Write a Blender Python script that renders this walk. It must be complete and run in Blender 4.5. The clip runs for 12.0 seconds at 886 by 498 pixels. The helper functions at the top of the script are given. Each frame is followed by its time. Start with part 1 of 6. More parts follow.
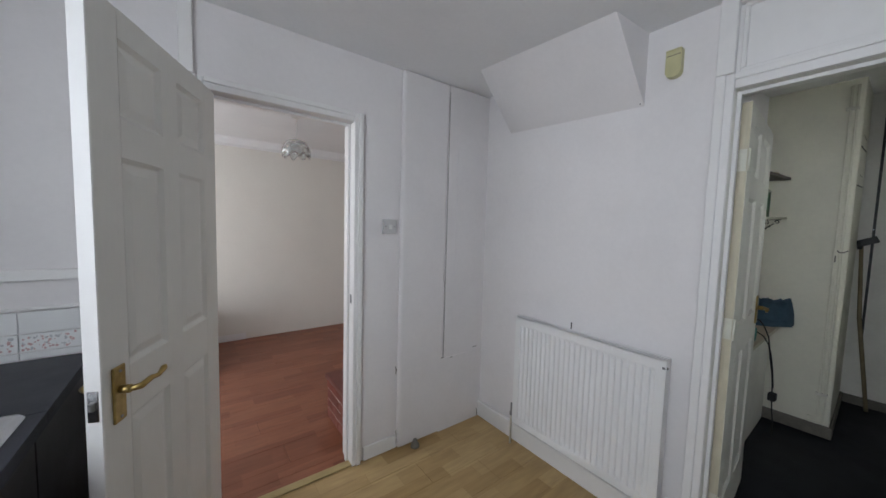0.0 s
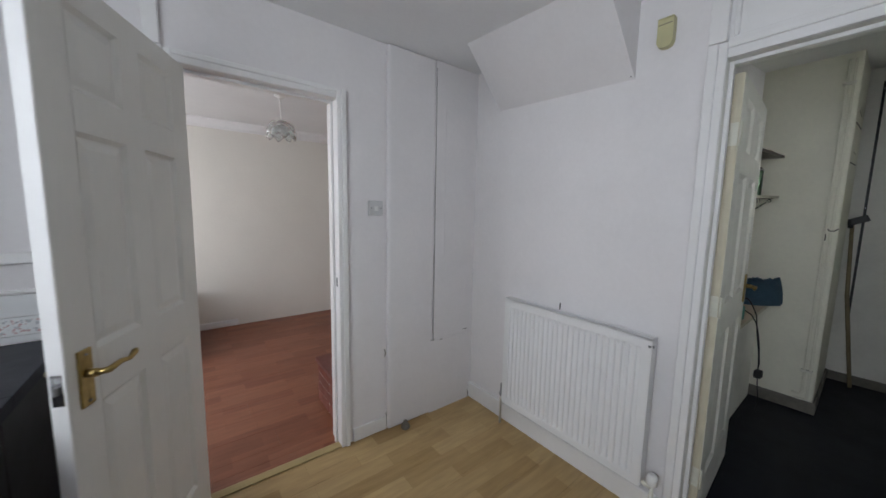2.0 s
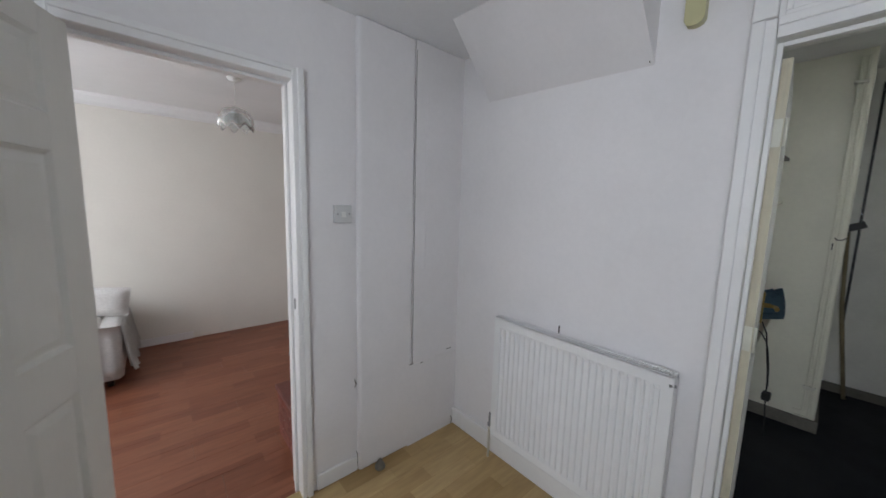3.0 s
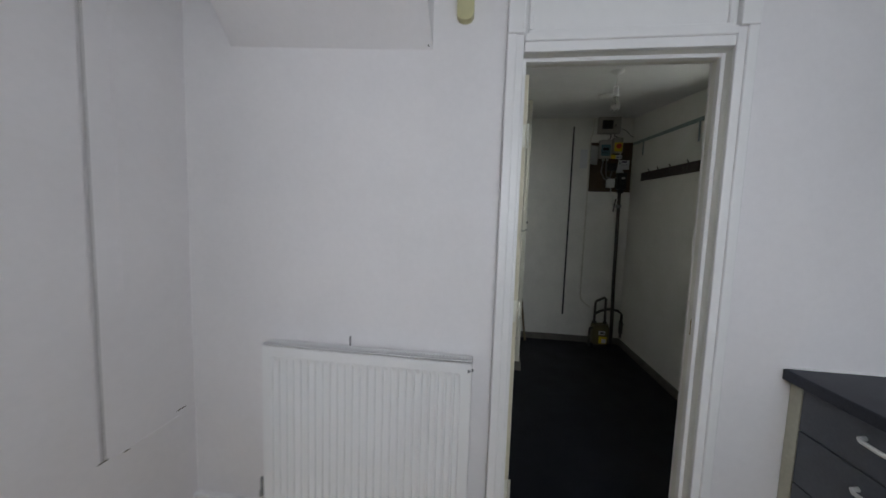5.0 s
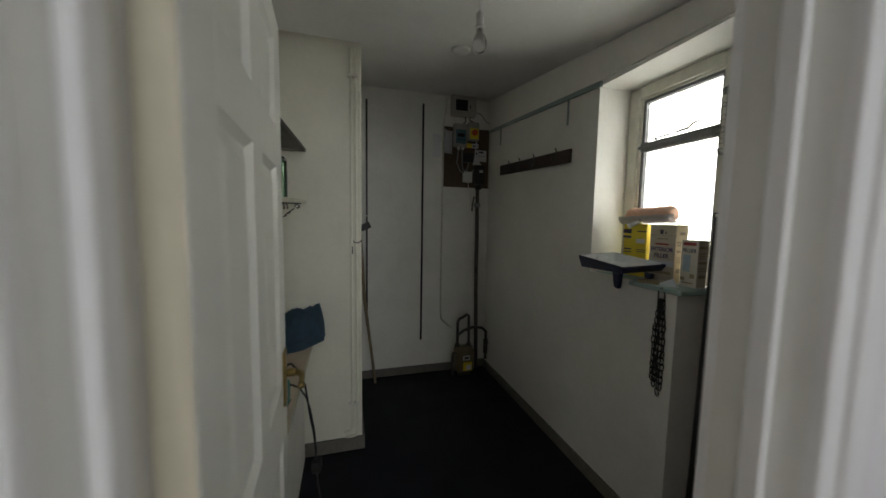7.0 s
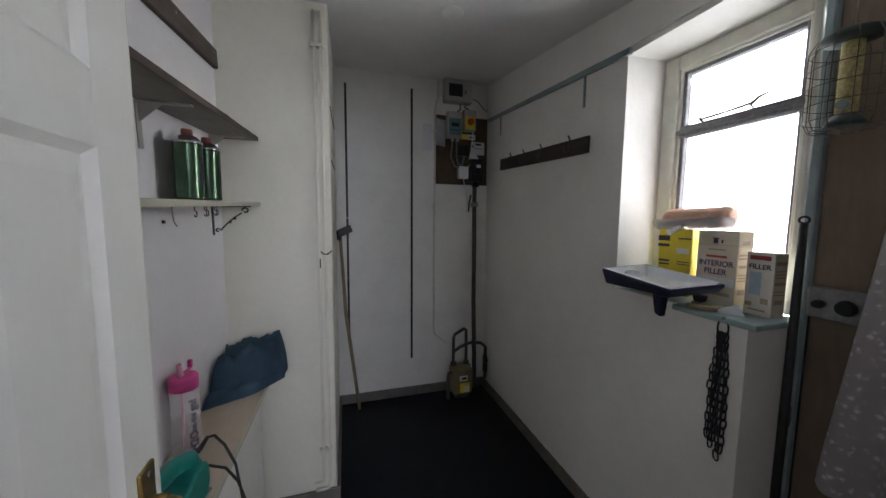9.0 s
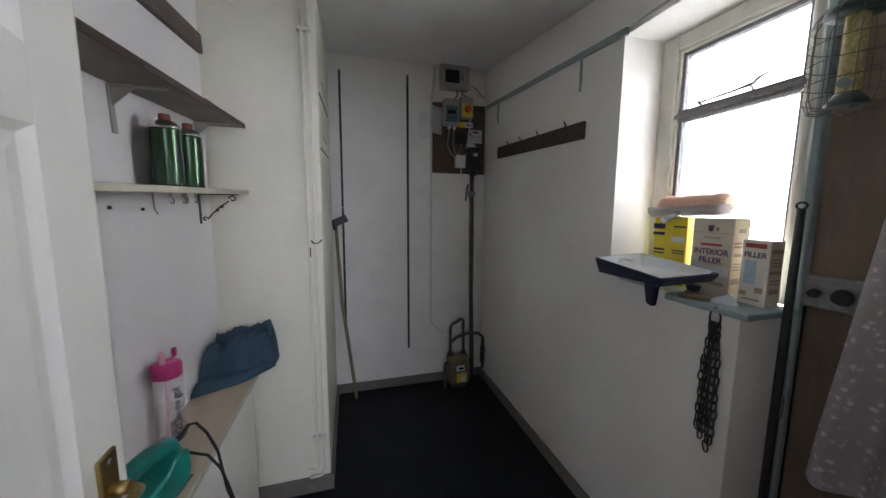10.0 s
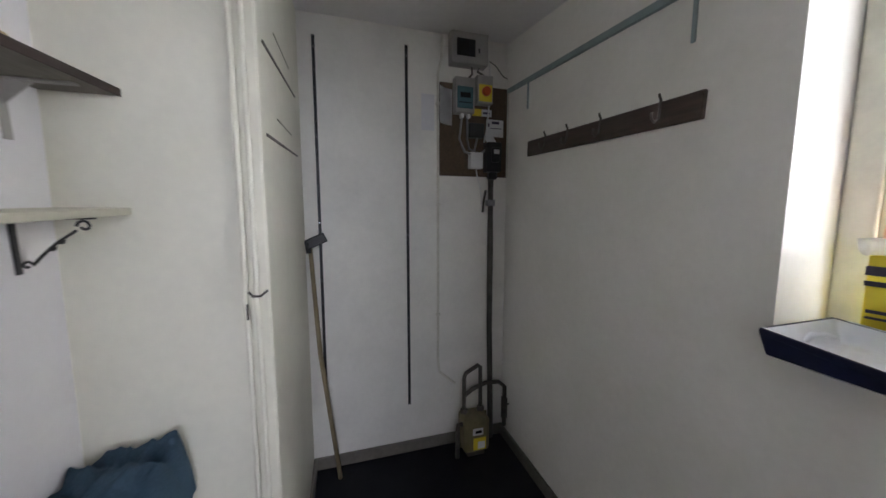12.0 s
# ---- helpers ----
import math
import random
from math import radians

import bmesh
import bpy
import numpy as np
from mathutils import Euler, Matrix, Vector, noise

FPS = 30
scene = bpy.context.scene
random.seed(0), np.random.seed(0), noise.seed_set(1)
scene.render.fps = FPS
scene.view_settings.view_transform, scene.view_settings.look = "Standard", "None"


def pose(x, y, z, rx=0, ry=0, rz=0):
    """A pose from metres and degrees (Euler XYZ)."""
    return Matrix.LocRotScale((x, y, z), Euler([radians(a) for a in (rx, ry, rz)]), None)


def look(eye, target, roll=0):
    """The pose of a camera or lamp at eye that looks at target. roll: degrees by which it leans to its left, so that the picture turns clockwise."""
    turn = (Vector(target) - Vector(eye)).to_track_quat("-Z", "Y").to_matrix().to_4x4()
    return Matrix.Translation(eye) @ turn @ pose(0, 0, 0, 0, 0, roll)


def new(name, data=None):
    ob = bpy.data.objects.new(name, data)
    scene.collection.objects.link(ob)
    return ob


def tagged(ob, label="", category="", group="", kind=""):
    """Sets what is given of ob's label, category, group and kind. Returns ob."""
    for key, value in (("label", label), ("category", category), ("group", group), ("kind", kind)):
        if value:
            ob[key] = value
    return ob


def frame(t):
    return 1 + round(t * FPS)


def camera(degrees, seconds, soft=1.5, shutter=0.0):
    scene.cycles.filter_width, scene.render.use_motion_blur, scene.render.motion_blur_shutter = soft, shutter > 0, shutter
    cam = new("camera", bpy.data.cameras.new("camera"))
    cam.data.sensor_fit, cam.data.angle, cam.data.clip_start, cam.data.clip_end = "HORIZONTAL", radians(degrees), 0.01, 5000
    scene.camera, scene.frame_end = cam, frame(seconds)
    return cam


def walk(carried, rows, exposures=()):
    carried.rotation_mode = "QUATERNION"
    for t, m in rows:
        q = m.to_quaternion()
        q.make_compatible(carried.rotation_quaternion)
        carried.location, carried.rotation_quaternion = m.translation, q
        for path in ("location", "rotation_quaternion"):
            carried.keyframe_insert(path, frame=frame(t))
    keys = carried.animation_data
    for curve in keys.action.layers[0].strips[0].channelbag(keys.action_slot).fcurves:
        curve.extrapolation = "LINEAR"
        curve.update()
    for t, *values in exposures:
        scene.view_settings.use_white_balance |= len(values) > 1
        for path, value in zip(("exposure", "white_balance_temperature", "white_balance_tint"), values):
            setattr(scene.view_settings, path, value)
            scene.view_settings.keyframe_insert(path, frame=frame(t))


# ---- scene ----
cam = camera(106.4, 12.0, shutter=0.4)
PATH = [
    (0, (-1.701, -1.78, 1.429), (-0.501, -0.186, 1.29), 1.6),
    (0.5, (-1.723, -1.791, 1.424), (-0.527, -0.199, 1.237), 1.4),
    (1, (-1.75, -1.832, 1.413), (-0.545, -0.248, 1.209), 1.3),
    (1.5, (-1.756, -1.871, 1.41), (-0.54, -0.294, 1.217), 1.2),
    (2, (-1.639, -1.788, 1.403), (-0.426, -0.213, 1.179), 1.1),
    (2.5, (-1.493, -1.673, 1.45), (-0.267, -0.109, 1.222), 1.2),
    (2.7, (-1.454, -1.628, 1.466), (-0.222, -0.071, 1.227), 1.3),
    (4.5, (-1.497, -1.22, 1.365), (0.429, -0.705, 1.202), 2.2),
    (5, (-1.26, -1.281, 1.386), (0.716, -1.025, 1.219), 1.9),
    (5.5, (-1.031, -1.285, 1.408), (0.96, -1.212, 1.237), 1.8),
    (6, (-0.758, -1.284, 1.46), (1.216, -1.56, 1.299), 1.6),
    (6.5, (-0.537, -1.38, 1.452), (1.377, -1.937, 1.289), 1.1),
    (7, (-0.222, -1.556, 1.46), (1.692, -2.11, 1.293), 1.0),
    (9, (0.136, -1.701, 1.497), (2.046, -2.268, 1.316), 0.5),
    (9.5, (0.137, -1.716, 1.479), (2.047, -2.272, 1.27), 0.4),
    (10, (0.139, -1.769, 1.484), (2.051, -2.308, 1.251), 0.4),
    (10.5, (0.165, -1.818, 1.495), (2.077, -2.36, 1.265), 0.3),
    (11, (0.338, -1.82, 1.519), (2.25, -2.357, 1.281), 0.5),
    (11.5, (0.592, -1.803, 1.559), (2.507, -2.338, 1.345), 0.5),
    (12, (0.806, -1.849, 1.556), (2.71, -2.421, 1.339), 0.1),
]
EXPOSURES = ((0.0, 0.0, 6500, 10), (4.5, 0.0, 6500, 10), (5.0, -0.06, 6500, 10), (6.4, -0.09, 6500, 10), (7.0, -0.1, 6950, 10), (8.8, 0.50, 6250, 20), (9.6, 0.72, 6250, 20), (10.5, 1.04, 6300, 19), (11.2, 1.14, 6250, 19), (12.0, 1.20, 6300, 20))
walk(cam, [(t, look(eye, target, roll)) for t, eye, target, roll in PATH], EXPOSURES)

# ---- light ----
world = bpy.data.worlds.new("sky")
scene.world = world
world.use_nodes = True
_wn = world.node_tree
_sky = _wn.nodes.new("ShaderNodeTexSky")
_sky.sky_type = "NISHITA"
_sky.sun_disc = False
_sky.sun_elevation = radians(38)
_sky.sun_rotation = radians(200)
_sky.dust_density = 3.0
_wn.links.new(_sky.outputs[0], _wn.nodes["Background"].inputs[0])
_wn.nodes["Background"].inputs[1].default_value = 0.12


def sun_light():
    data = bpy.data.lights.new("sun", "SUN")
    data.energy, data.angle, data.color = 0.8, radians(25), (1.0, 0.97, 0.92)
    ob = new("sun", data)
    ob.matrix_world = look((0, 0, 6), (0.6, 1.6, 3.6))
    return ob


def window_light(name, place, target, wide, high, watts, colour):
    """Daylight that comes in through a window's opening."""
    data = bpy.data.lights.new(name, "AREA")
    data.shape, data.size, data.size_y, data.energy, data.color = "RECTANGLE", wide, high, watts, colour
    ob = new(name, data)
    ob.matrix_world = look(place, target)
    return ob


sun_light()
window_light("kitchen_window_daylight", (-2.67, -1.88, 1.62), (0.0, -1.80, 1.35), 1.35, 0.95, 25.0, (0.85, 0.92, 1.0))
window_light("utility_window_daylight", (1.06, -3.26, 1.72), (1.10, -1.2, 0.95), 0.50, 0.90, 2.8, (0.95, 1.0, 0.99))
window_light("living_window_daylight", (-3.42, 1.3, 1.55), (0.0, 1.3, 1.2), 1.7, 1.1, 37, (0.91, 0.94, 1.0))

# ---- materials ----


def ramp(nt, fac, stops):
    r = nt.nodes.new("ShaderNodeValToRGB")
    while len(r.color_ramp.elements) < len(stops):
        r.color_ramp.elements.new(0.5)
    for e, (p, c) in zip(r.color_ramp.elements, stops):
        e.position, e.color = p, (*c, 1)
    nt.links.new(fac, r.inputs[0])
    return r.outputs[0]


def tex(nt, kind, scale, detail=4.0, rough=0.55, stretch=(1, 1, 1)):
    co = nt.nodes.new("ShaderNodeTexCoord")
    mp = nt.nodes.new("ShaderNodeMapping")
    mp.inputs["Scale"].default_value = stretch
    nt.links.new(co.outputs["Object"], mp.inputs[0])
    t = nt.nodes.new(kind)
    t.inputs["Scale"].default_value = scale
    if kind == "ShaderNodeTexNoise":
        t.inputs["Detail"].default_value, t.inputs["Roughness"].default_value = detail, rough
    nt.links.new(mp.outputs[0], t.inputs["Vector"])
    return t


def mat(name, colour, rough=0.5, metal=0.0, grain=60.0, vary=0.08, stain=3.0, stain_vary=0.08, bump=0.1, stretch=(1, 1, 1), stain_colour=None, random=0.0, rough_vary=0.1):
    """A surface with fine grain, broad stains and a little relief."""
    m = bpy.data.materials.new(name)
    m.use_nodes = True
    nt = m.node_tree
    b = nt.nodes["Principled BSDF"]
    b.inputs["Metallic"].default_value = metal
    c = Vector(colour)
    fine = tex(nt, "ShaderNodeTexNoise", grain, 5, 0.6, stretch).outputs["Fac"]
    broad = tex(nt, "ShaderNodeTexNoise", stain, 4, 0.6).outputs["Fac"]
    col = ramp(nt, fine, ((0.3, c * (1 - vary)), (0.7, c * (1 + vary))))
    mix = nt.nodes.new("ShaderNodeMix")
    mix.data_type, mix.blend_type = "RGBA", "MIX"
    fac = ramp(nt, broad, ((0.42, (0, 0, 0)), (0.72, (1, 1, 1))))
    mul = nt.nodes.new("ShaderNodeMath")
    mul.operation = "MULTIPLY"
    nt.links.new(fac, mul.inputs[0])
    mul.inputs[1].default_value = min(1.0, stain_vary * 4) if stain_colour else 1.0
    nt.links.new(mul.outputs[0], mix.inputs[0])
    nt.links.new(col, mix.inputs[6])
    if stain_colour:
        mix.inputs[7].default_value = (*stain_colour, 1)
    else:
        dark = nt.nodes.new("ShaderNodeMix")
        dark.data_type, dark.blend_type = "RGBA", "MULTIPLY"
        dark.inputs[0].default_value = 1.0
        nt.links.new(col, dark.inputs[6])
        dark.inputs[7].default_value = (1 - stain_vary, 1 - stain_vary, 1 - stain_vary, 1)
        nt.links.new(dark.outputs[2], mix.inputs[7])
    out = mix.outputs[2]
    if random:
        oi = nt.nodes.new("ShaderNodeObjectInfo")
        hs = nt.nodes.new("ShaderNodeHueSaturation")
        mr = nt.nodes.new("ShaderNodeMapRange")
        mr.inputs[3].default_value, mr.inputs[4].default_value = 1 - random, 1 + random
        nt.links.new(oi.outputs["Random"], mr.inputs[0])
        nt.links.new(mr.outputs[0], hs.inputs["Value"])
        nt.links.new(out, hs.inputs["Color"])
        out = hs.outputs[0]
    nt.links.new(out, b.inputs["Base Color"])
    rr = nt.nodes.new("ShaderNodeMapRange")
    rr.inputs[3].default_value, rr.inputs[4].default_value = max(0.03, rough - rough_vary), min(1, rough + rough_vary)
    nt.links.new(broad, rr.inputs[0])
    nt.links.new(rr.outputs[0], b.inputs["Roughness"])
    if bump:
        bp = nt.nodes.new("ShaderNodeBump")
        bp.inputs["Strength"].default_value, bp.inputs["Distance"].default_value = bump, 0.004
        nt.links.new(fine, bp.inputs["Height"])
        nt.links.new(bp.outputs[0], b.inputs["Normal"])
    return m


def strip_floor(name, colours, length, width, along_x=True):
    """Three-strip laminate: printed staves of wood, short and long, with grain."""
    m = mat(name, colours[0], 0.42, random=0.06, bump=0.0)
    nt = m.node_tree
    b = nt.nodes["Principled BSDF"]
    mp = nt.nodes.new("ShaderNodeMapping")
    mp.inputs["Rotation"].default_value = (0, 0, 0 if along_x else radians(90))
    geo = nt.nodes.new("ShaderNodeNewGeometry")
    nt.links.new(geo.outputs["Position"], mp.inputs[0])
    br = nt.nodes.new("ShaderNodeTexBrick")
    br.offset, br.offset_frequency = 0.37, 2
    for key, v in (("Scale", 1.0), ("Mortar Size", 0.0008), ("Mortar Smooth", 0.1), ("Bias", 0.0), ("Brick Width", length), ("Row Height", width)):
        br.inputs[key].default_value = v
    br.inputs["Color1"].default_value, br.inputs["Color2"].default_value = (0, 0, 0, 1), (1, 1, 1, 1)
    br.inputs["Mortar"].default_value = (0.0, 0.0, 0.0, 1)
    nt.links.new(mp.outputs[0], br.inputs["Vector"])
    base = ramp(nt, br.outputs["Color"], ((0.0, colours[1]), (0.5, colours[0]), (1.0, colours[2])))
    mp2 = nt.nodes.new("ShaderNodeMapping")
    mp2.inputs["Rotation"].default_value = (0, 0, 0 if along_x else radians(90))
    mp2.inputs["Scale"].default_value = (1.4, 9, 1)
    nt.links.new(geo.outputs["Position"], mp2.inputs[0])
    n = nt.nodes.new("ShaderNodeTexNoise")
    n.inputs["Scale"].default_value, n.inputs["Detail"].default_value = 4.0, 4.0
    nt.links.new(mp2.outputs[0], n.inputs["Vector"])
    grain = ramp(nt, n.outputs["Fac"], ((0.3, (0.86, 0.84, 0.82)), (0.7, (1.08, 1.08, 1.08))))
    mx = nt.nodes.new("ShaderNodeMix")
    mx.data_type, mx.blend_type = "RGBA", "MULTIPLY"
    mx.inputs[0].default_value = 1.0
    nt.links.new(base, mx.inputs[6])
    nt.links.new(grain, mx.inputs[7])
    nt.links.new(mx.outputs[2], b.inputs["Base Color"])
    return m


def clear(name, colour=(1, 1, 1), rough=0.02, ior=1.45):
    m = bpy.data.materials.new(name)
    m.use_nodes = True
    b = m.node_tree.nodes["Principled BSDF"]
    b.inputs["Base Color"].default_value = (*colour, 1)
    b.inputs["Roughness"].default_value = rough
    b.inputs["Transmission Weight"].default_value = 1.0
    b.inputs["IOR"].default_value = ior
    return m


def lace(name):
    m = mat(name, (0.42, 0.38, 0.39), 0.9, grain=220, vary=0.15, bump=0.3)
    nt = m.node_tree
    b = nt.nodes["Principled BSDF"]
    v = tex(nt, "ShaderNodeTexVoronoi", 42)
    n = tex(nt, "ShaderNodeTexNoise", 90, 3)
    a = nt.nodes.new("ShaderNodeMath")
    a.operation = "ADD"
    nt.links.new(v.outputs["Distance"], a.inputs[0])
    nt.links.new(n.outputs["Fac"], a.inputs[1])
    nt.links.new(ramp(nt, a.outputs[0], ((0.55, (1.0,) * 3), (1.0, (0.80,) * 3))), b.inputs["Alpha"])
    nt.links.new(ramp(nt, a.outputs[0], ((0.60, (0.88, 0.85, 0.86)), (0.80, (0.60, 0.56, 0.57)))), b.inputs["Base Color"])
    return m


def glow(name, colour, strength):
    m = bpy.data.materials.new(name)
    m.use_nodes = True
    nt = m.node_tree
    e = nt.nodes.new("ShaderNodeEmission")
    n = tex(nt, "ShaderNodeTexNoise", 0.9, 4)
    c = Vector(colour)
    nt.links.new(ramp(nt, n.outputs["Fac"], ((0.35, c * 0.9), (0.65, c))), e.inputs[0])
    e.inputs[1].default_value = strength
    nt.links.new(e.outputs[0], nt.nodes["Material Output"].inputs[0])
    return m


M_WALL = mat("kitchen_wall_paint", (0.79, 0.766, 0.771), 0.62, grain=45, vary=0.015, stain=2.2, stain_vary=0.05, bump=0.10)
M_UWALL = mat("utility_wall_paint", (0.86, 0.845, 0.79), 0.68, grain=38, vary=0.02, stain=3.2, stain_vary=0.10, bump=0.16)
M_CREAM = mat("cream_pier_paint", (0.80, 0.78, 0.67), 0.6, grain=38, vary=0.02, stain=2.4, stain_vary=0.08, bump=0.16)
M_UWALL_MARKED = mat("utility_window_wall_paint", (0.87, 0.855, 0.81), 0.7, grain=38, vary=0.02, stain=2.6, stain_vary=0.05, bump=0.18, stain_colour=(0.58, 0.58, 0.47))
M_LWALL = mat("living_wall_paint", (0.78, 0.755, 0.70), 0.7, grain=50, vary=0.015, stain=2.0, stain_vary=0.04, bump=0.08)
M_CEIL = mat("ceiling_paint", (0.84, 0.84, 0.85), 0.75, grain=55, vary=0.015, stain=1.6, stain_vary=0.05, bump=0.12)
M_UCEIL = mat("utility_ceiling_paint", (0.80, 0.79, 0.78), 0.7, grain=40, vary=0.02, stain=2.0, stain_vary=0.10, bump=0.2)
M_GLOSS = mat("white_gloss_paint", (0.81, 0.80, 0.795), 0.34, grain=30, vary=0.01, stain=6, stain_vary=0.03, bump=0.04, rough_vary=0.04)
M_DOOR = mat("door_paint", (0.765, 0.758, 0.71), 0.42, grain=90, vary=0.012, stain=4, stain_vary=0.04, bump=0.10, stretch=(1, 1, 0.12))
M_EDGE = mat("bare_wood_edge", (0.60, 0.55, 0.42), 0.6, grain=70, vary=0.08, stain=8, stain_vary=0.1, stretch=(1, 1, 0.1))
M_RAD = mat("radiator_enamel", (0.82, 0.82, 0.82), 0.33, grain=20, vary=0.01, stain=5, stain_vary=0.03, bump=0.02)
M_GAP = mat("dark_gap", (0.10, 0.095, 0.09), 0.9)
M_BRASS = mat("aged_brass", (0.42, 0.31, 0.12), 0.35, 1.0, grain=80, vary=0.15, stain=30, stain_vary=0.3)
M_STEEL = mat("brushed_steel", (0.66, 0.66, 0.67), 0.2, 1.0, grain=120, vary=0.06, stain=8, stain_vary=0.1, stretch=(1, 0.1, 1))
M_GALV = mat("dull_metal", (0.33, 0.33, 0.33), 0.5, 1.0, grain=60, vary=0.15, stain=12, stain_vary=0.2)
M_WORKTOP = mat("dark_worktop_laminate", (0.030, 0.033, 0.045), 0.5, grain=320, vary=0.35, stain=6, stain_vary=0.2, bump=0.1)
M_CABINET = mat("dark_grey_cabinet_front", (0.075, 0.082, 0.10), 0.45, grain=90, vary=0.1, stain=5, stain_vary=0.12)
M_CABINET_BROWN = mat("dark_brown_cabinet_front", (0.045, 0.040, 0.040), 0.45, grain=90, vary=0.1, stain=5, stain_vary=0.12)
M_FILLET = mat("raw_filler_strip", (0.48, 0.47, 0.38), 0.7, grain=60, vary=0.06, stain=10, stain_vary=0.12)
M_TILE = mat("white_wall_tile", (0.80, 0.81, 0.82), 0.12, grain=12, vary=0.01, stain=5, stain_vary=0.02, bump=0.02, random=0.02)
M_PLASTIC = mat("white_plastic", (0.78, 0.78, 0.76), 0.35, grain=30, vary=0.01, stain=14, stain_vary=0.08)
M_VINYL = mat("black_vinyl_floor", (0.006, 0.0075, 0.013), 0.5, grain=160, vary=0.3, stain=5, stain_vary=0.3, bump=0.12, random=0.12)
M_SKIRT = mat("dusty_grey_skirting", (0.18, 0.165, 0.14), 0.65, grain=40, vary=0.1, stain=9, stain_vary=0.25)
M_DARKWOOD = mat("dark_stained_wood", (0.062, 0.040, 0.032), 0.5, grain=60, vary=0.35, stain=10, stain_vary=0.25, stretch=(0.1, 1, 1))
M_GREYSHELF = mat("brown_grey_shelf_board", (0.21, 0.19, 0.16), 0.6, grain=70, vary=0.12, stain=6, stain_vary=0.2, stretch=(0.1, 1, 1))
M_CREAMSHELF = mat("cream_shelf_board", (0.56, 0.53, 0.42), 0.55, grain=60, vary=0.06, stain=7, stain_vary=0.15, stretch=(0.1, 1, 1))
M_BENCH = mat("tan_bench_board", (0.50, 0.41, 0.31), 0.5, grain=50, vary=0.05, stain=5, stain_vary=0.12, stretch=(0.15, 1, 1))
M_BLACK = mat("black_paint_metal", (0.015, 0.015, 0.016), 0.45, 0.0, grain=80, vary=0.3, stain=14, stain_vary=0.3)
M_RUBBER = mat("black_rubber", (0.012, 0.012, 0.012), 0.6)
M_HARDBOARD = mat("brown_meter_board", (0.095, 0.062, 0.035), 0.75, grain=60, vary=0.2, stain=7, stain_vary=0.25)
M_BROWNDOOR = mat("brown_hardboard_door", (0.20, 0.145, 0.10), 0.6, grain=50, vary=0.1, stain=5, stain_vary=0.2, stretch=(1, 1, 0.2))
M_GREYBOX = mat("grey_enclosure", (0.40, 0.38, 0.35), 0.5, grain=40, vary=0.05, stain=14, stain_vary=0.15)
M_SMOKE = mat("dark_window_plastic", (0.02, 0.02, 0.022), 0.15)
M_BLUEGREY = mat("teal_tinted_cover", (0.10, 0.19, 0.22), 0.2, grain=40, vary=0.05)
M_YELLOW = mat("yellow_print", (0.80, 0.64, 0.04), 0.5, grain=40, vary=0.04)
M_ORANGE = mat("orange_red_knob", (0.62, 0.10, 0.02), 0.4)
M_PAPER = mat("white_paper", (0.75, 0.75, 0.76), 0.8, grain=70, vary=0.02, stain=9, stain_vary=0.08)
M_INK = mat("dark_print", (0.06, 0.05, 0.09), 0.7)
M_VIOLET = mat("violet_print", (0.085, 0.045, 0.17), 0.7)
M_RED = mat("faded_red_print", (0.40, 0.06, 0.05), 0.6)
M_CARD = mat("beige_carton", (0.66, 0.59, 0.47), 0.65, grain=60, vary=0.04, stain=12, stain_vary=0.1)
M_CARDSIDE = mat("brown_carton_side", (0.42, 0.33, 0.20), 0.7, grain=60, vary=0.06, stain=12, stain_vary=0.12)
M_CARTON_PALE = mat("pale_carton", (0.74, 0.70, 0.62), 0.65, grain=60, vary=0.03, stain=12, stain_vary=0.1)
M_PALEBLUE = mat("pale_blue_print", (0.42, 0.55, 0.62), 0.6)
M_NAVY = mat("navy_tray_plastic", (0.008, 0.013, 0.052), 0.35, grain=40, vary=0.1)
M_TRAYPAINT = mat("dried_white_paint", (0.80, 0.83, 0.87), 0.45, grain=30, vary=0.04, stain=14, stain_vary=0.0, stain_colour=(0.55, 0.61, 0.70))
M_SLEEVE = mat("peach_roller_pile", (0.80, 0.50, 0.37), 0.95, grain=260, vary=0.22, stain=20, stain_vary=0.15, bump=0.9)
M_FILM = mat("clouded_plastic_film", (0.74, 0.74, 0.76), 0.3, grain=50, vary=0.05, bump=0.4)
M_FILM.node_tree.nodes["Principled BSDF"].inputs["Alpha"].default_value = 0.6
M_SILL = mat("blue_green_sill_paint", (0.34, 0.46, 0.45), 0.35, grain=30, vary=0.04, stain=12, stain_vary=0.2)
M_RAIL = mat("blue_grey_rail_paint", (0.28, 0.35, 0.36), 0.45, grain=40, vary=0.06, stain=10, stain_vary=0.2)
M_CASEMENT = mat("worn_grey_casement", (0.20, 0.20, 0.21), 0.6, 0.0, grain=70, vary=0.25, stain=22, stain_vary=0.0, stain_colour=(0.06, 0.055, 0.05))
M_FRAME = mat("cream_frame_paint", (0.70, 0.69, 0.60), 0.4, grain=40, vary=0.03, stain=14, stain_vary=0.14)
M_GLASS = clear("window_glass", (1, 1, 1), 0.0, 1.45)
M_LACE = lace("lace_cloth")
M_TEAL = mat("teal_tool_plastic", (0.005, 0.20, 0.17), 0.38, grain=120, vary=0.06, stain=12, stain_vary=0.12)
M_PINK = mat("pink_plastic", (0.60, 0.055, 0.24), 0.3)
M_PINKPALE = mat("pale_pink_plastic", (0.80, 0.42, 0.55), 0.35)
M_BOTTLE = mat("clear_bottle_plastic", (0.85, 0.78, 0.81), 0.08, grain=30, vary=0.02, bump=0.0)
M_BOTTLE.node_tree.nodes["Principled BSDF"].inputs["Alpha"].default_value = 0.3
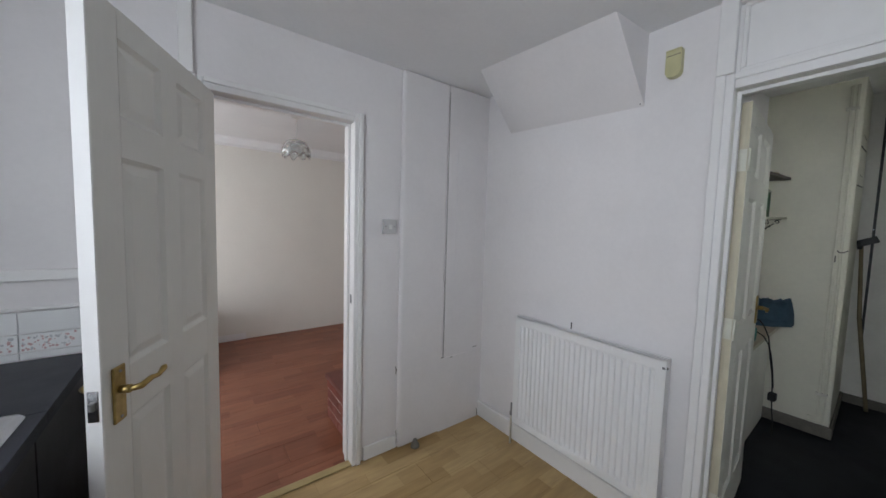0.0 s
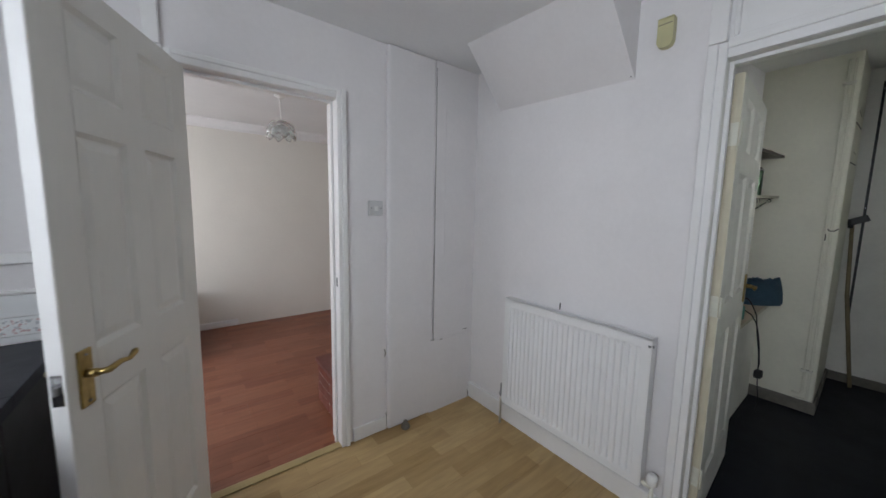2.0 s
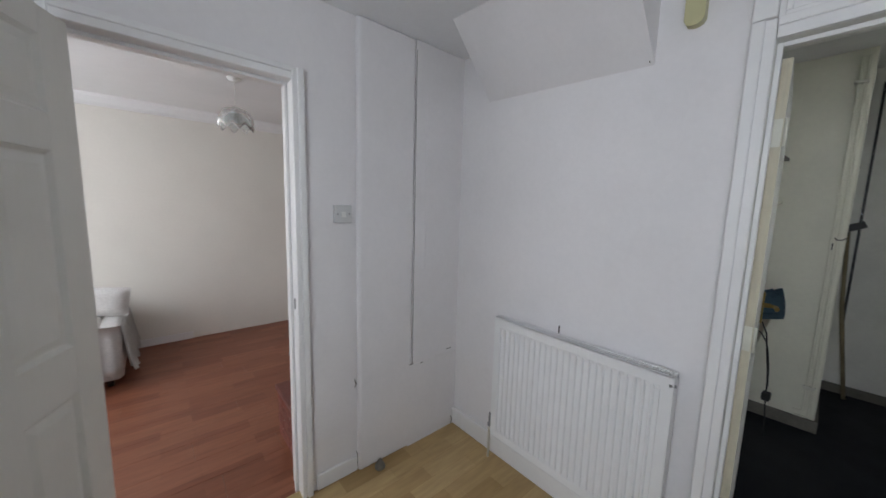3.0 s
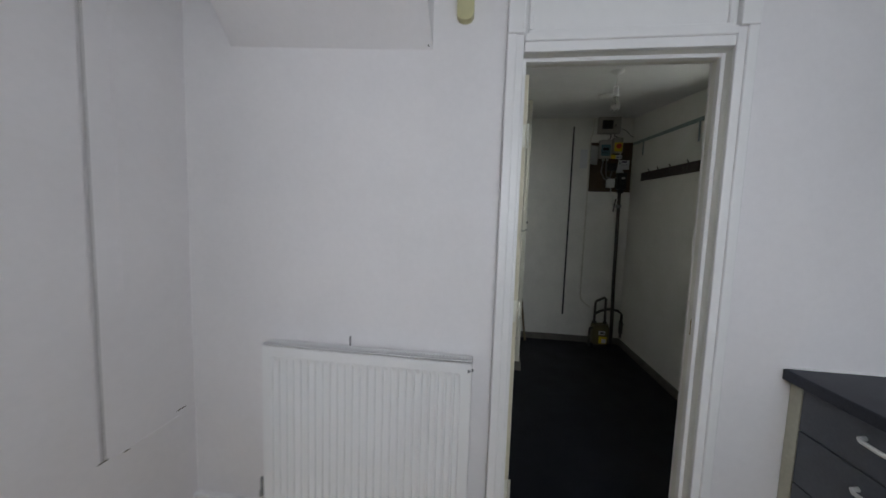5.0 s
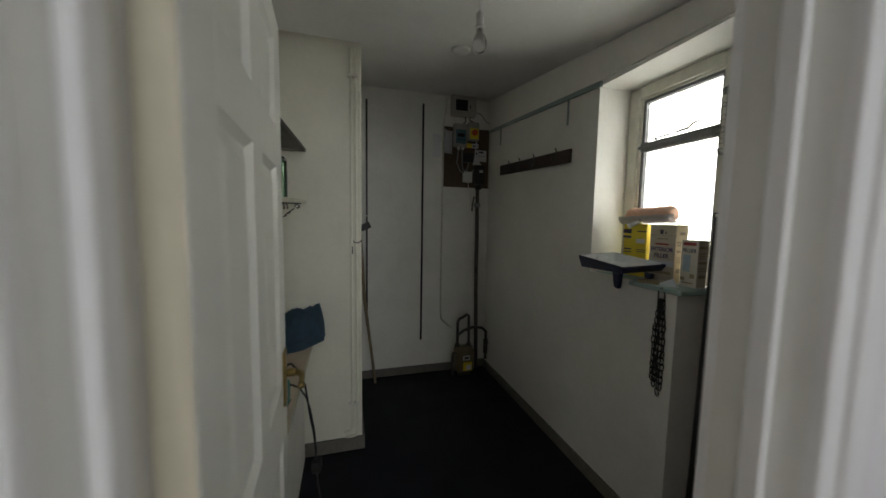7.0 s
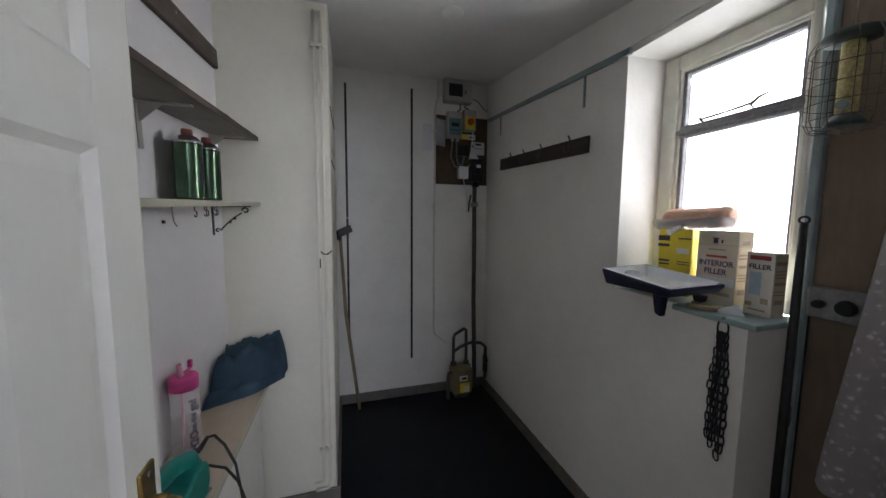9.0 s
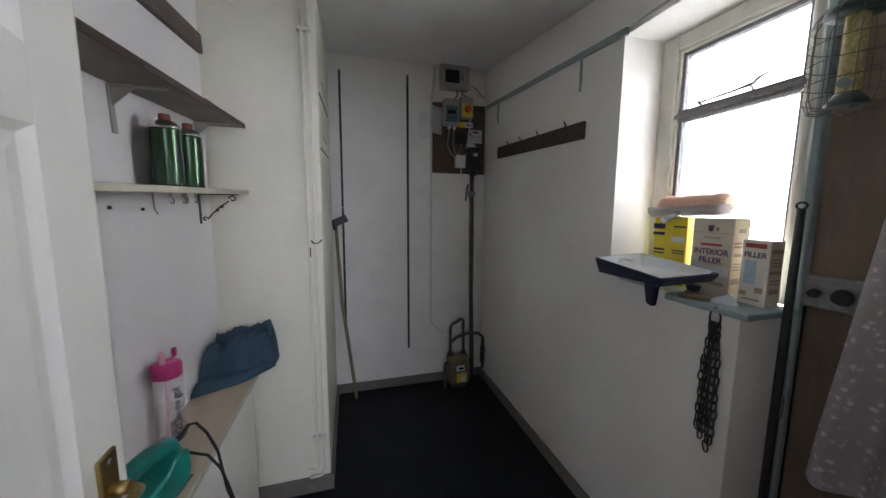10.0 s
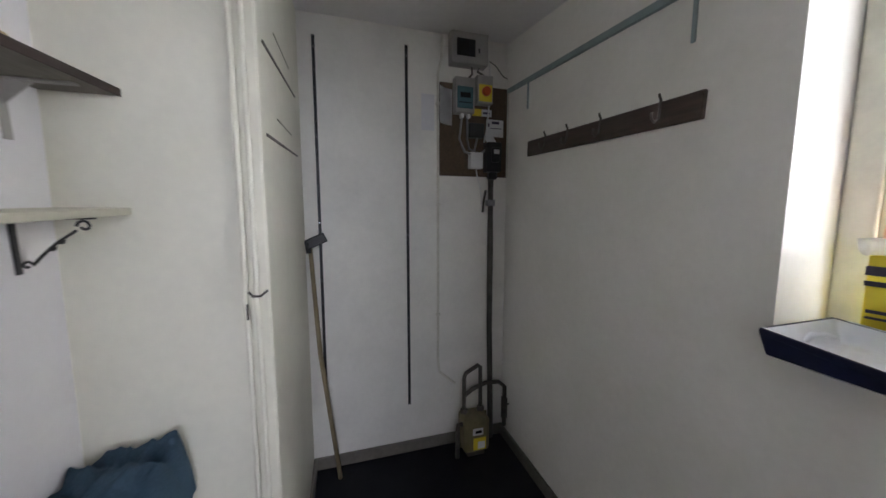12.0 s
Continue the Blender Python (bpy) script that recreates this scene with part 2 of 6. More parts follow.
M_WATER = mat("still_water", (0.75, 0.70, 0.73), 0.05, grain=20, vary=0.02, bump=0.0)
M_WATER.node_tree.nodes["Principled BSDF"].inputs["Alpha"].default_value = 0.16
M_CLOTH = mat("slate_blue_cotton", (0.085, 0.160, 0.235), 0.9, grain=320, vary=0.2, stain=7, stain_vary=0.2, bump=0.5)
M_CANGREEN = mat("green_metallic_can", (0.055, 0.112, 0.060), 0.2, 0.5, grain=40, vary=0.06, stain=12, stain_vary=0.12)
M_CANRED = mat("dull_red_cap", (0.20, 0.045, 0.03), 0.5)
M_POLE = mat("weathered_wood_pole", (0.30, 0.24, 0.14), 0.6, grain=70, vary=0.15, stain=10, stain_vary=0.2, stretch=(1, 1, 0.1))
M_METER = mat("ochre_meter_enamel", (0.20, 0.17, 0.085), 0.5, grain=40, vary=0.1, stain=12, stain_vary=0.25)
M_PIPE = mat("painted_pipe", (0.72, 0.70, 0.62), 0.4, grain=40, vary=0.03, stain=14, stain_vary=0.12)
M_OLDPIPE = mat("dull_steel_pipe", (0.12, 0.11, 0.095), 0.55, 0.4, grain=60, vary=0.2, stain=16, stain_vary=0.3)
M_VENT = mat("yellowed_plastic", (0.55, 0.52, 0.30), 0.45, grain=40, vary=0.04, stain=20, stain_vary=0.15)
M_BULB = clear("bulb_glass", (0.97, 0.97, 0.95), 0.25, 1.3)
M_SHADE = clear("etched_lampshade_glass", (0.92, 0.97, 0.97), 0.22, 1.45)
M_THROW = mat("white_throw_cloth", (0.70, 0.69, 0.67), 0.95, grain=90, vary=0.1, stain=8, stain_vary=0.12, bump=0.7)
M_BRICK = mat("red_brown_brick", (0.20, 0.065, 0.045), 0.8, grain=50, vary=0.2, stain=14, stain_vary=0.25, bump=0.5, random=0.15)
M_MORTAR = mat("grey_mortar", (0.58, 0.53, 0.50), 0.9, grain=80, vary=0.1)
M_HEARTH = mat("dark_red_hearth_tile", (0.14, 0.045, 0.035), 0.5, grain=40, vary=0.1, stain=8, stain_vary=0.2)
M_SEED = mat("bird_seed", (0.52, 0.44, 0.20), 0.9, grain=130, vary=0.4, bump=0.8)
M_GREENPL = mat("green_feeder_plastic", (0.045, 0.070, 0.060), 0.6)
M_OAK = strip_floor("light_oak_laminate", ((0.42, 0.285, 0.125), (0.35, 0.225, 0.09), (0.50, 0.355, 0.17)), 0.40, 0.0975)
M_CHERRY = strip_floor("red_brown_laminate", ((0.225, 0.080, 0.042), (0.185, 0.062, 0.032), (0.265, 0.100, 0.055)), 0.45, 0.0975)
M_TRIM = mat("oak_threshold_strip", (0.42, 0.32, 0.15), 0.4, grain=50, vary=0.1, stain=8, stain_vary=0.15, stretch=(0.1, 1, 1))
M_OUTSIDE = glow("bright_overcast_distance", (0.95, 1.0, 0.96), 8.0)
M_GROUND = mat("garden_ground", (0.10, 0.13, 0.06), 0.9, grain=8, vary=0.3, stain=0.8, stain_vary=0.3)
M_VINYL.node_tree.nodes["Principled BSDF"].inputs["Specular IOR Level"].default_value = 0.22
M_SWITCH = mat("greyed_white_plastic", (0.60, 0.60, 0.60), 0.35, grain=30, vary=0.02, stain=14, stain_vary=0.1)
M_WORKTOP.node_tree.nodes["Principled BSDF"].inputs["Specular IOR Level"].default_value = 0.3

# ---- building helpers ----


def box(bm, lo, hi, bevel=0.0, seg=1):
    m = Matrix.Translation([(a + b) / 2 for a, b in zip(lo, hi)]) @ Matrix.Diagonal([max(1e-4, b - a) for a, b in zip(lo, hi)] + [1])
    r = bmesh.ops.create_cube(bm, size=1.0, matrix=m)
    if bevel:
        edges = list({e for v in r["verts"] for e in v.link_edges})
        bmesh.ops.bevel(bm, geom=edges, offset=bevel, segments=seg, affect="EDGES", profile=0.5)
    return bm


def boxes(*specs, bevel=0.0, seg=1):
    bm = bmesh.new()
    for lo, hi in specs:
        box(bm, lo, hi, bevel, seg)
    return bm


def tube(bm, pts, r, n=8, closed=False):
    pts = [Vector(p) for p in pts]
    rings = []
    count = len(pts)
    side = None
    for i, p in enumerate(pts):
        a = pts[(i - 1) % count] if closed or i else p
        b = pts[(i + 1) % count] if closed or i < count - 1 else p
        d = (b - a).normalized()
        if side is None:
            side = d.orthogonal().normalized()
        side = (side - d * side.dot(d))
        side = side.normalized() if side.length > 1e-6 else d.orthogonal().normalized()
        up = d.cross(side)
        rr = r[i] if isinstance(r, (list, tuple)) else r
        rings.append([bm.verts.new(p + (side * math.cos(k * 2 * math.pi / n) + up * math.sin(k * 2 * math.pi / n)) * rr) for k in range(n)])
    for i in range(count if closed else count - 1):
        u, v = rings[i], rings[(i + 1) % count]
        for k in range(n):
            f = bm.faces.new((u[k], u[(k + 1) % n], v[(k + 1) % n], v[k]))
            f.smooth = True
    if not closed:
        bm.faces.new(rings[0][::-1])
        bm.faces.new(rings[-1])
    return bm


def lathe(bm, profile, centre, n=24):
    """Turned shape from (radius, height) pairs about the upright through centre."""
    c = Vector(centre)
    rings = [[bm.verts.new(c + Vector((r * math.cos(k * 2 * math.pi / n), r * math.sin(k * 2 * math.pi / n), z))) for k in range(n)] for r, z in profile]
    for u, v in zip(rings, rings[1:]):
        for k in range(n):
            f = bm.faces.new((u[k], u[(k + 1) % n], v[(k + 1) % n], v[k]))
            f.smooth = True
    bm.faces.new(rings[0][::-1])
    bm.faces.new(rings[-1])
    return bm


def prism(bm, outline, a, b, axis):
    """Extrudes an outline of pairs along an axis from a to b."""
    def place(p, v):
        return Vector((v, p[0], p[1])) if axis == "x" else Vector((p[0], v, p[1])) if axis == "y" else Vector((p[0], p[1], v))
    u = [bm.verts.new(place(p, a)) for p in outline]
    v = [bm.verts.new(place(p, b)) for p in outline]
    for k in range(len(u)):
        j = (k + 1) % len(u)
        bm.faces.new((u[k], u[j], v[j], v[k]))
    bm.faces.new(u[::-1])
    bm.faces.new(v)
    bmesh.ops.recalc_face_normals(bm, faces=bm.faces)
    return bm


def finish(name, bm, material):
    bmesh.ops.recalc_face_normals(bm, faces=bm.faces)
    me = bpy.data.meshes.new(name)
    bm.to_mesh(me)
    bm.free()
    me.materials.append(material)
    return me


def part(name, bm, material, parent, label=""):
    ob = new(name, finish(name, bm, material))
    ob.parent = parent
    return tagged(ob, label)


def thing(name, label, category, place=(0, 0, 0), group="", turn=(0, 0, 0)):
    ob = new(name)
    ob.empty_display_size = 0.05
    ob.matrix_world = pose(*place, *turn)
    return tagged(ob, label, category, group)


def single(name, bm, material, label, category, group=""):
    return tagged(new(name, finish(name, bm, material)), label, category, group)


def setting(name, bm, material, label=""):
    return tagged(new(name, finish(name, bm, material)), label, "", "", "structure")


def lettering(name, words, size, m, material, parent, thick=0.0004):
    """Words in the built-in font, as a thin mesh under a thing. m: place in the thing's own axes, x along the line, y up."""
    cu = bpy.data.curves.new(name, "FONT")
    cu.body, cu.size, cu.extrude, cu.offset, cu.align_x, cu.align_y = words, size, thick, size * 0.022, "CENTER", "CENTER"
    tmp = bpy.data.objects.new(name, cu)
    scene.collection.objects.link(tmp)
    me = bpy.data.meshes.new_from_object(tmp.evaluated_get(bpy.context.evaluated_depsgraph_get()))
    bpy.data.objects.remove(tmp)
    me.materials.clear()
    me.materials.append(material)
    ob = new(name, me)
    ob.parent = parent
    ob.matrix_local = m
    return ob


# ---- the plan ----
WB, WBT = 0.015, 0.115            # wall between kitchen and utility: both faces
WA, WAT = 0.020, 0.140            # wall between kitchen and living room: both faces
KS, KW, KC = -2.94, -2.66, 2.35   # kitchen: south wall, west wall, ceiling
UB, UR, UO, UC = 2.81, -2.885, -3.20, 2.63   # utility: end wall, window wall inner and outer faces, ceiling
AL, PX, PY = -1.17, 1.86, -1.64   # utility: alcove wall, pier's front, pier's side
DB0, DB1, DBH = -2.070, -1.385, 1.995  # door to the utility
DA0, DA1, DAH = -1.66, -0.985, 1.985  # door to the living room
LN, LE, LW = 2.78, 1.2, -3.5      # living room

# kitchen shell
setting("floor_kitchen", boxes(((KW - 0.1, KS - 0.1, -0.15), (WB, WA, -0.008))), M_TRIM, "screed under the kitchen laminate")
setting("ceiling_kitchen", boxes(((KW - 0.1, KS - 0.1, KC), (WBT, WAT, KC + 0.12))), M_CEIL, "white painted kitchen ceiling")
setting("wall_kitchen_south", boxes(((KW - 0.1, KS - 0.1, 0), (WB, KS, KC))), M_WALL, "white painted kitchen wall")
KWY0, KWY1, KWZ0, KWZ1 = -2.58, -1.18, 1.12, 2.12
setting("wall_kitchen_west", boxes(((KW - 0.12, KS, 0), (KW, WA, KWZ0)), ((KW - 0.12, KS, KWZ1), (KW, WA, KC)), ((KW - 0.12, KS, KWZ0), (KW, KWY0, KWZ1)), ((KW - 0.12, KWY1, KWZ0), (KW, WA, KWZ1))), M_WALL, "white painted kitchen wall with the sink window")
wa = setting("wall_living_door", boxes(((KW - 0.1, WA, 0), (DA0 - 0.03, WAT, KC)), ((DA1 + 0.03, WA, 0), (WBT, WAT, KC)), ((DA0 - 0.03, WA, DAH + 0.03), (DA1 + 0.03, WAT, KC))), M_WALL, "white painted wall with the living room doorway")
# shallow boxed pier beside the corner, its edge rounded
part("pier_boxing", boxes(((-0.69, WA - 0.035, 0.0), (-0.345, WA + 0.002, KC - 0.002)), bevel=0.018, seg=3), M_WALL, wa, "white painted boxed-in pier")
part("corner_boxing", boxes(((-0.372, WA - 0.0352, 0.0), (WB, WA + 0.001, 0.520))), M_WALL, wa)
part("corner_boxing", boxes(((-0.3445, WA - 0.0305, 0.520), (WB, WA + 0.001, KC - 0.003))), M_WALL, wa)
# thin grey strip, proud of the boxing, paints in the joint's shadow line
part("painted_joint_shadow", boxes(((-0.3425, WA - 0.031, 0.520), (-0.3390, WA - 0.028, KC - 0.05))), M_SKIRT, wa)
part("corner_bead", boxes(((-0.262, WA - 0.034, 1.1), (-0.255, WA - 0.030, 2.1)), bevel=0.001), M_WALL, wa)
part("baseboard", boxes(((DA1 + 0.075, WA - 0.014, 0), (-0.69, WA, 0.085)), bevel=0.003), M_GLOSS, wa)
wb = setting("wall_utility_door", boxes(((WB, DB1 + 0.03, 0), (WBT, WAT, KC)), ((WB, KS - 0.1, 0), (WBT, DB0 - 0.03, KC)), ((WB, DB0 - 0.03, DBH + 0.03), (WBT, DB1 + 0.03, KC))), M_WALL, "white painted wall with the utility doorway")
part("baseboard", boxes(((WB - 0.018, DB1 + 0.06, 0), (WB, WA - 0.033, 0.10)), bevel=0.004), M_GLOSS, wb)
part("upper_wall", boxes(((WB + 0.01, KS - 0.3, KC), (WBT, WAT, UC + 0.1))), M_UWALL, wb)

# sloping boxing under the stairs
bm = bmesh.new()
pts = {"a": (-0.33, -0.28, KC), "b": (-0.26, -1.035, KC), "c": (WB, -1.053, 2.02), "d": (WB, -0.225, 2.06), "e": (WB, -0.28, KC), "f": (WB, -1.053, KC)}
pts = {k: Vector(p) for k, p in pts.items()}
for f in ("aed", "bfc", "dcfe", "abfe"):
    bm.faces.new([bm.verts.new(pts[k]) for k in f])
sheet = [[bm.verts.new(pts["a"].lerp(pts["b"], i / 12).lerp(pts["d"].lerp(pts["c"], i / 12), j / 12)) for j in range(13)] for i in range(13)]
for i in range(12):
    for j in range(12):
        bm.faces.new((sheet[i][j], sheet[i + 1][j], sheet[i + 1][j + 1], sheet[i][j + 1])).smooth = True
setting("stair_boxing_panel", bm, M_WALL, "white painted sloping board boxing in the stairs")
setting("trim_crack", boxes(((WB - 0.012, -1.04, 2.03), (WB - 0.001, -1.036, 2.10))), M_GAP, "dark crack in the boxing's corner")


def architrave(wall, axis, a0, a1, top, face, out, width=0.06, lift=0.018):
    """Moulded frame round a doorway: two uprights and a head, each of two steps. axis: along which the wall runs."""
    def put(name, u0, u1, z0, z1):
        for k, (w, t) in enumerate(((0.0, lift), (0.45, lift * 1.5))):
            du, dz = (u1 - u0) * w, 0
            n0, n1 = sorted((face, face + out * t))
            if u1 - u0 > 0.2:
                lo, hi = (u0, z0 + (z1 - z0) * (0.0 if k == 0 else 0.55)), (u1, z1)
            else:
                inner = abs(u0 - mid) < abs(u1 - mid)
                lo = (u0 if inner or k == 0 else u0, z0)
                hi = (u1, z1)
                if k:
                    lo, hi = ((u0 + du, z0), (u1, z1)) if inner else ((u0, z0), (u1 - du, z1))
            b3 = ((n0, lo[0], lo[1]), (n1, hi[0], hi[1])) if axis == "y" else ((lo[0], n0, lo[1]), (hi[0], n1, hi[1]))
            part(name, boxes(b3, bevel=0.004, seg=2), M_GLOSS, wall)
    mid = (a0 + a1) / 2
    put("door_architrave", a0 - width, a0, 0, top + width)
    put("door_architrave", a1, a1 + width, 0, top + width)
    put("door_architrave", a0 + 0.001, a1 - 0.001, top, top + width)


architrave(wb, "y", DB0, DB1, DBH, WB, -1)
architrave(wa, "x", DA0, DA1, DAH, WA, -1, 0.05)
architrave(wa, "x", DA0, DA1, DAH, WAT, 1, 0.05)
architrave(wb, "y", DB0, DB1, DBH, WBT, 1, 0.05)
# linings and stops
for n, s in (("door_lining", ((WB - 0.003, DB0 - 0.03, 0), (WBT + 0.003, DB0, DBH))), ("door_lining", ((WB - 0.003, DB1, 0), (WBT + 0.003, DB1 + 0.03, DBH))), ("door_lining", ((WB - 0.003, DB0 - 0.03, DBH), (WBT + 0.003, DB1 + 0.03, DBH + 0.03))),
             ("door_stop", ((0.045, DB0, 0), (0.07, DB0 + 0.014, DBH))), ("door_stop", ((0.045, DB1 - 0.014, 0), (0.07, DB1, DBH))), ("door_stop", ((0.045, DB0 + 0.014, DBH - 0.014), (0.07, DB1 - 0.014, DBH)))):
    part(n, boxes(s, bevel=0.002), M_GLOSS if n == "door_stop" else M_DOOR, wb)
for n, s in (("door_lining", ((DA0 - 0.03, WA - 0.003, 0), (DA0, WAT + 0.003, DAH))), ("door_lining", ((DA1, WA - 0.003, 0), (DA1 + 0.03, WAT + 0.003, DAH))), ("door_lining", ((DA0 - 0.03, WA - 0.003, DAH), (DA1 + 0.03, WAT + 0.003, DAH + 0.03))),
             ("door_stop", ((DA0, 0.065, 0), (DA0 + 0.014, 0.09, DAH))), ("door_stop", ((DA1 - 0.014, 0.065, 0), (DA1, 0.09, DAH))), ("door_stop", ((DA0 + 0.014, 0.065, DAH - 0.014), (DA1 - 0.014, 0.09, DAH)))):
    part(n, boxes(s, bevel=0.002), M_GLOSS, wa)
part("strike_plate", boxes(((0.072, DB0 - 0.001, 0.985), (0.094, DB0 + 0.002, 1.045))), M_BRASS, wb)
part("strike_plate", boxes(((DA1 - 0.002, 0.03, 0.97), (DA1 + 0.001, 0.05, 1.02))), M_GALV, wa)
# panel over the utility door, framed up to the ceiling
part("overdoor_panel", boxes(((WB - 0.004, DB0 - 0.02, DBH + 0.06), (WB + 0.004, DB1 + 0.02, KC - 0.03))), M_GLOSS, wb)
for s in (((WB - 0.03, DB1 + 0.002, DBH + 0.06), (WB, DB1 + 0.06, KC)), ((WB - 0.03, DB0 - 0.06, DBH + 0.06), (WB, DB0 - 0.002, KC)), ((WB - 0.03, DB0, KC - 0.04), (WB, DB1, KC))):
    part("overdoor_frame", boxes(s, bevel=0.004, seg=2), M_GLOSS, wb)
for s in (((WB - 0.016, DB1 - 0.028, DBH + 0.075), (WB - 0.003, DB1 - 0.012, KC - 0.055)), ((WB - 0.016, DB0 + 0.012, DBH + 0.075), (WB - 0.003, DB0 + 0.028, KC - 0.055)), ((WB - 0.016, DB0 + 0.012, KC - 0.055), (WB - 0.003, DB1 - 0.012, KC - 0.04)), ((WB - 0.016, DB0 + 0.012, DBH + 0.06), (WB - 0.003, DB1 - 0.012, DBH + 0.075))):
    part("overdoor_moulding", boxes(s, bevel=0.003), M_GLOSS, wb)
part("overhead_batten", boxes(((-1.74, WA - 0.03, DAH + 0.05), (-1.69, WA, KC)), bevel=0.004), M_GLOSS, wa, "white gloss batten above the doorway")

# kitchen window, behind the walk
kw = setting("window_kitchen", boxes(((KW - 0.09, KWY0, KWZ0), (KW - 0.04, KWY1, KWZ0 + 0.06)), ((KW - 0.09, KWY0, KWZ1 - 0.06), (KW - 0.04, KWY1, KWZ1)), ((KW - 0.09, KWY0, KWZ0 + 0.06), (KW - 0.04, KWY0 + 0.06, KWZ1 - 0.06)), ((KW - 0.09, KWY1 - 0.06, KWZ0 + 0.06), (KW - 0.04, KWY1, KWZ1 - 0.06)), ((KW - 0.09, -1.91, KWZ0 + 0.06), (KW - 0.04, -1.85, KWZ1 - 0.06))), M_GLOSS, "white kitchen window frame")
for y0, y1 in ((KWY0 + 0.06, -1.91), (-1.85, KWY1 - 0.06)):
    g = part("pane", boxes(((KW - 0.07, y0, KWZ0 + 0.06), (KW - 0.066, y1, KWZ1 - 0.06))), M_GLASS, kw)
    g.visible_shadow = False

# living room shell
setting("floor_living", boxes(((LW, WAT, -0.15), (LE, LN + 0.1, -0.008))), M_CHERRY, "screed under the living room laminate")
setting("ceiling_living", boxes(((LW, WAT, 2.36), (LE, LN, 2.46))), M_CEIL, "white living room ceiling")
lw = setting("wall_living_north", boxes(((LW, LN, 0), (LE, LN + 0.1, 2.46))), M_LWALL, "plain white living room wall")
cov = bmesh.new()
prism(cov, ((LN, 2.27), (LN - 0.012, 2.272), (LN - 0.05, 2.295), (LN - 0.082, 2.335), (LN - 0.09, 2.36), (LN, 2.36)), LW, LE, "x")
part("coving", cov, M_CEIL, lw, "white plaster coving")
part("baseboard", boxes(((LW, LN - 0.016, 0), (-1.22, LN, 0.075)), bevel=0.003), M_GLOSS, lw)
setting("wall_living_east", boxes(((LE, WAT, 0), (LE + 0.1, LN, 2.46))), M_LWALL, "plain living room wall")
LZ0, LZ1, LY0, LY1 = 0.95, 2.1, 0.45, 2.25
setting("wall_living_west", boxes(((LW - 0.1, WAT, 0), (LW, LN, LZ0)), ((LW - 0.1, WAT, LZ1), (LW, LN, 2.46)), ((LW - 0.1, WAT, LZ0), (LW, LY0, LZ1)), ((LW - 0.1, LY1, LZ0), (LW, LN, LZ1))), M_LWALL, "living room wall with its window opening")
setting("wall_living_south", boxes(((LW, 0.04, 0), (KW - 0.1, WAT, 2.46)), ((WBT, 0.04, 0), (LE, WAT, 2.46)), ((KW - 0.1, 0.04, KC + 0.12), (WBT, WAT, 2.46))), M_LWALL, "plain living room wall")

# utility shell
setting("floor_utility", boxes(((WBT - 0.05, UO - 0.3, -0.15), (UB + 0.1, AL + 0.1, -0.004))), M_VINYL, "black floor of the utility room")
cb = bmesh.new()
prism(cb, ((WBT - 0.05, 2.245), (UB + 0.1, 2.625), (UB + 0.1, 2.70), (WBT - 0.05, 2.70)), UO - 0.1, AL + 0.1, "y")
setting("ceiling_utility", cb, M_UCEIL, "dull white sloping utility room ceiling")
ub = setting("wall_utility_end", boxes(((UB, UO, 0), (UB + 0.1, PY, UC))), M_UWALL, "cream painted end wall")
pier = setting("wall_pier", boxes(((PX, PY, 0), (UB + 0.1, AL + 0.1, UC)), bevel=0.008, seg=2), M_CREAM, "cream painted chimney-like pier")
setting("wall_alcove", boxes(((WBT, AL, 0), (PX, AL + 0.1, UC))), M_WALL, "white painted alcove wall")
# window wall: solid towards the end wall, low under the window, open at the back door
WX0, WX1, WZ0, WZ1 = 0.82, 1.345, 1.177, 2.205
uw = setting("wall_window", boxes(((WX1, UO, 0), (UB, UR, UC)), ((WBT, UO, WZ1), (WX1, UR, UC)), ((WX0, UO, 0), (WX1, UR, WZ0 - 0.012)), ((1.064, -2.905, WZ0 - 0.012), (WX1, UR, WZ0 + 0.013))), M_UWALL_MARKED, "stained cream wall with the deep window")
bb = bmesh.new()
prism(bb, ((0.17, 2.207), (WX1, 2.232), (UB, 2.335), (UB, 2.615), (0.17, 2.26)), UR - 0.001, UR + 0.012, "y")
part("beam", bb, M_UWALL_MARKED, uw)
bb = bmesh.new()
prism(bb, ((WX1 - 0.02, 2.200), (UB - 0.004, 2.312), (UB - 0.004, 2.336), (WX1 - 0.02, 2.228)), UR - 0.001, UR + 0.016, "y")
part("rail_strip", bb, M_RAIL, uw, "blue-grey painted rail strip")
for x, z, t in ((1.61, 2.07, 2.222), (2.56, 2.15, 2.295)):
    part("rail_drop", boxes(((x - 0.007, UR, z), (x + 0.007, UR + 0.008, t)), bevel=0.002), M_RAIL, uw)
for p, s in ((ub, ((UB - 0.016, UR, 0), (UB, PY, 0.075))), (uw, ((WX0 + 0.01, UR, 0), (UB - 0.016, UR + 0.016, 0.075))), (pier, ((PX - 0.016, PY - 0.016, 0), (PX, AL, 0.085))), (pier, ((PX, PY - 0.016, 0), (UB - 0.016, PY, 0.085)))):
    part("baseboard", boxes(s, bevel=0.003), M_SKIRT, p, "dusty grey painted skirting")
setting("wall_door_side", boxes(((WBT, UO, 0), (0.16, UR, UC))), M_UWALL_MARKED, "cream wall beside the back door")

# outdoors
setting("ground", boxes(((-60, -60, -0.4), (60, 60, -0.16))), M_GROUND, "garden ground")
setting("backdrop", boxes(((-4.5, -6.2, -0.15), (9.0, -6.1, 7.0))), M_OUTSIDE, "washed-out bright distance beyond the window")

# ---- doors ----


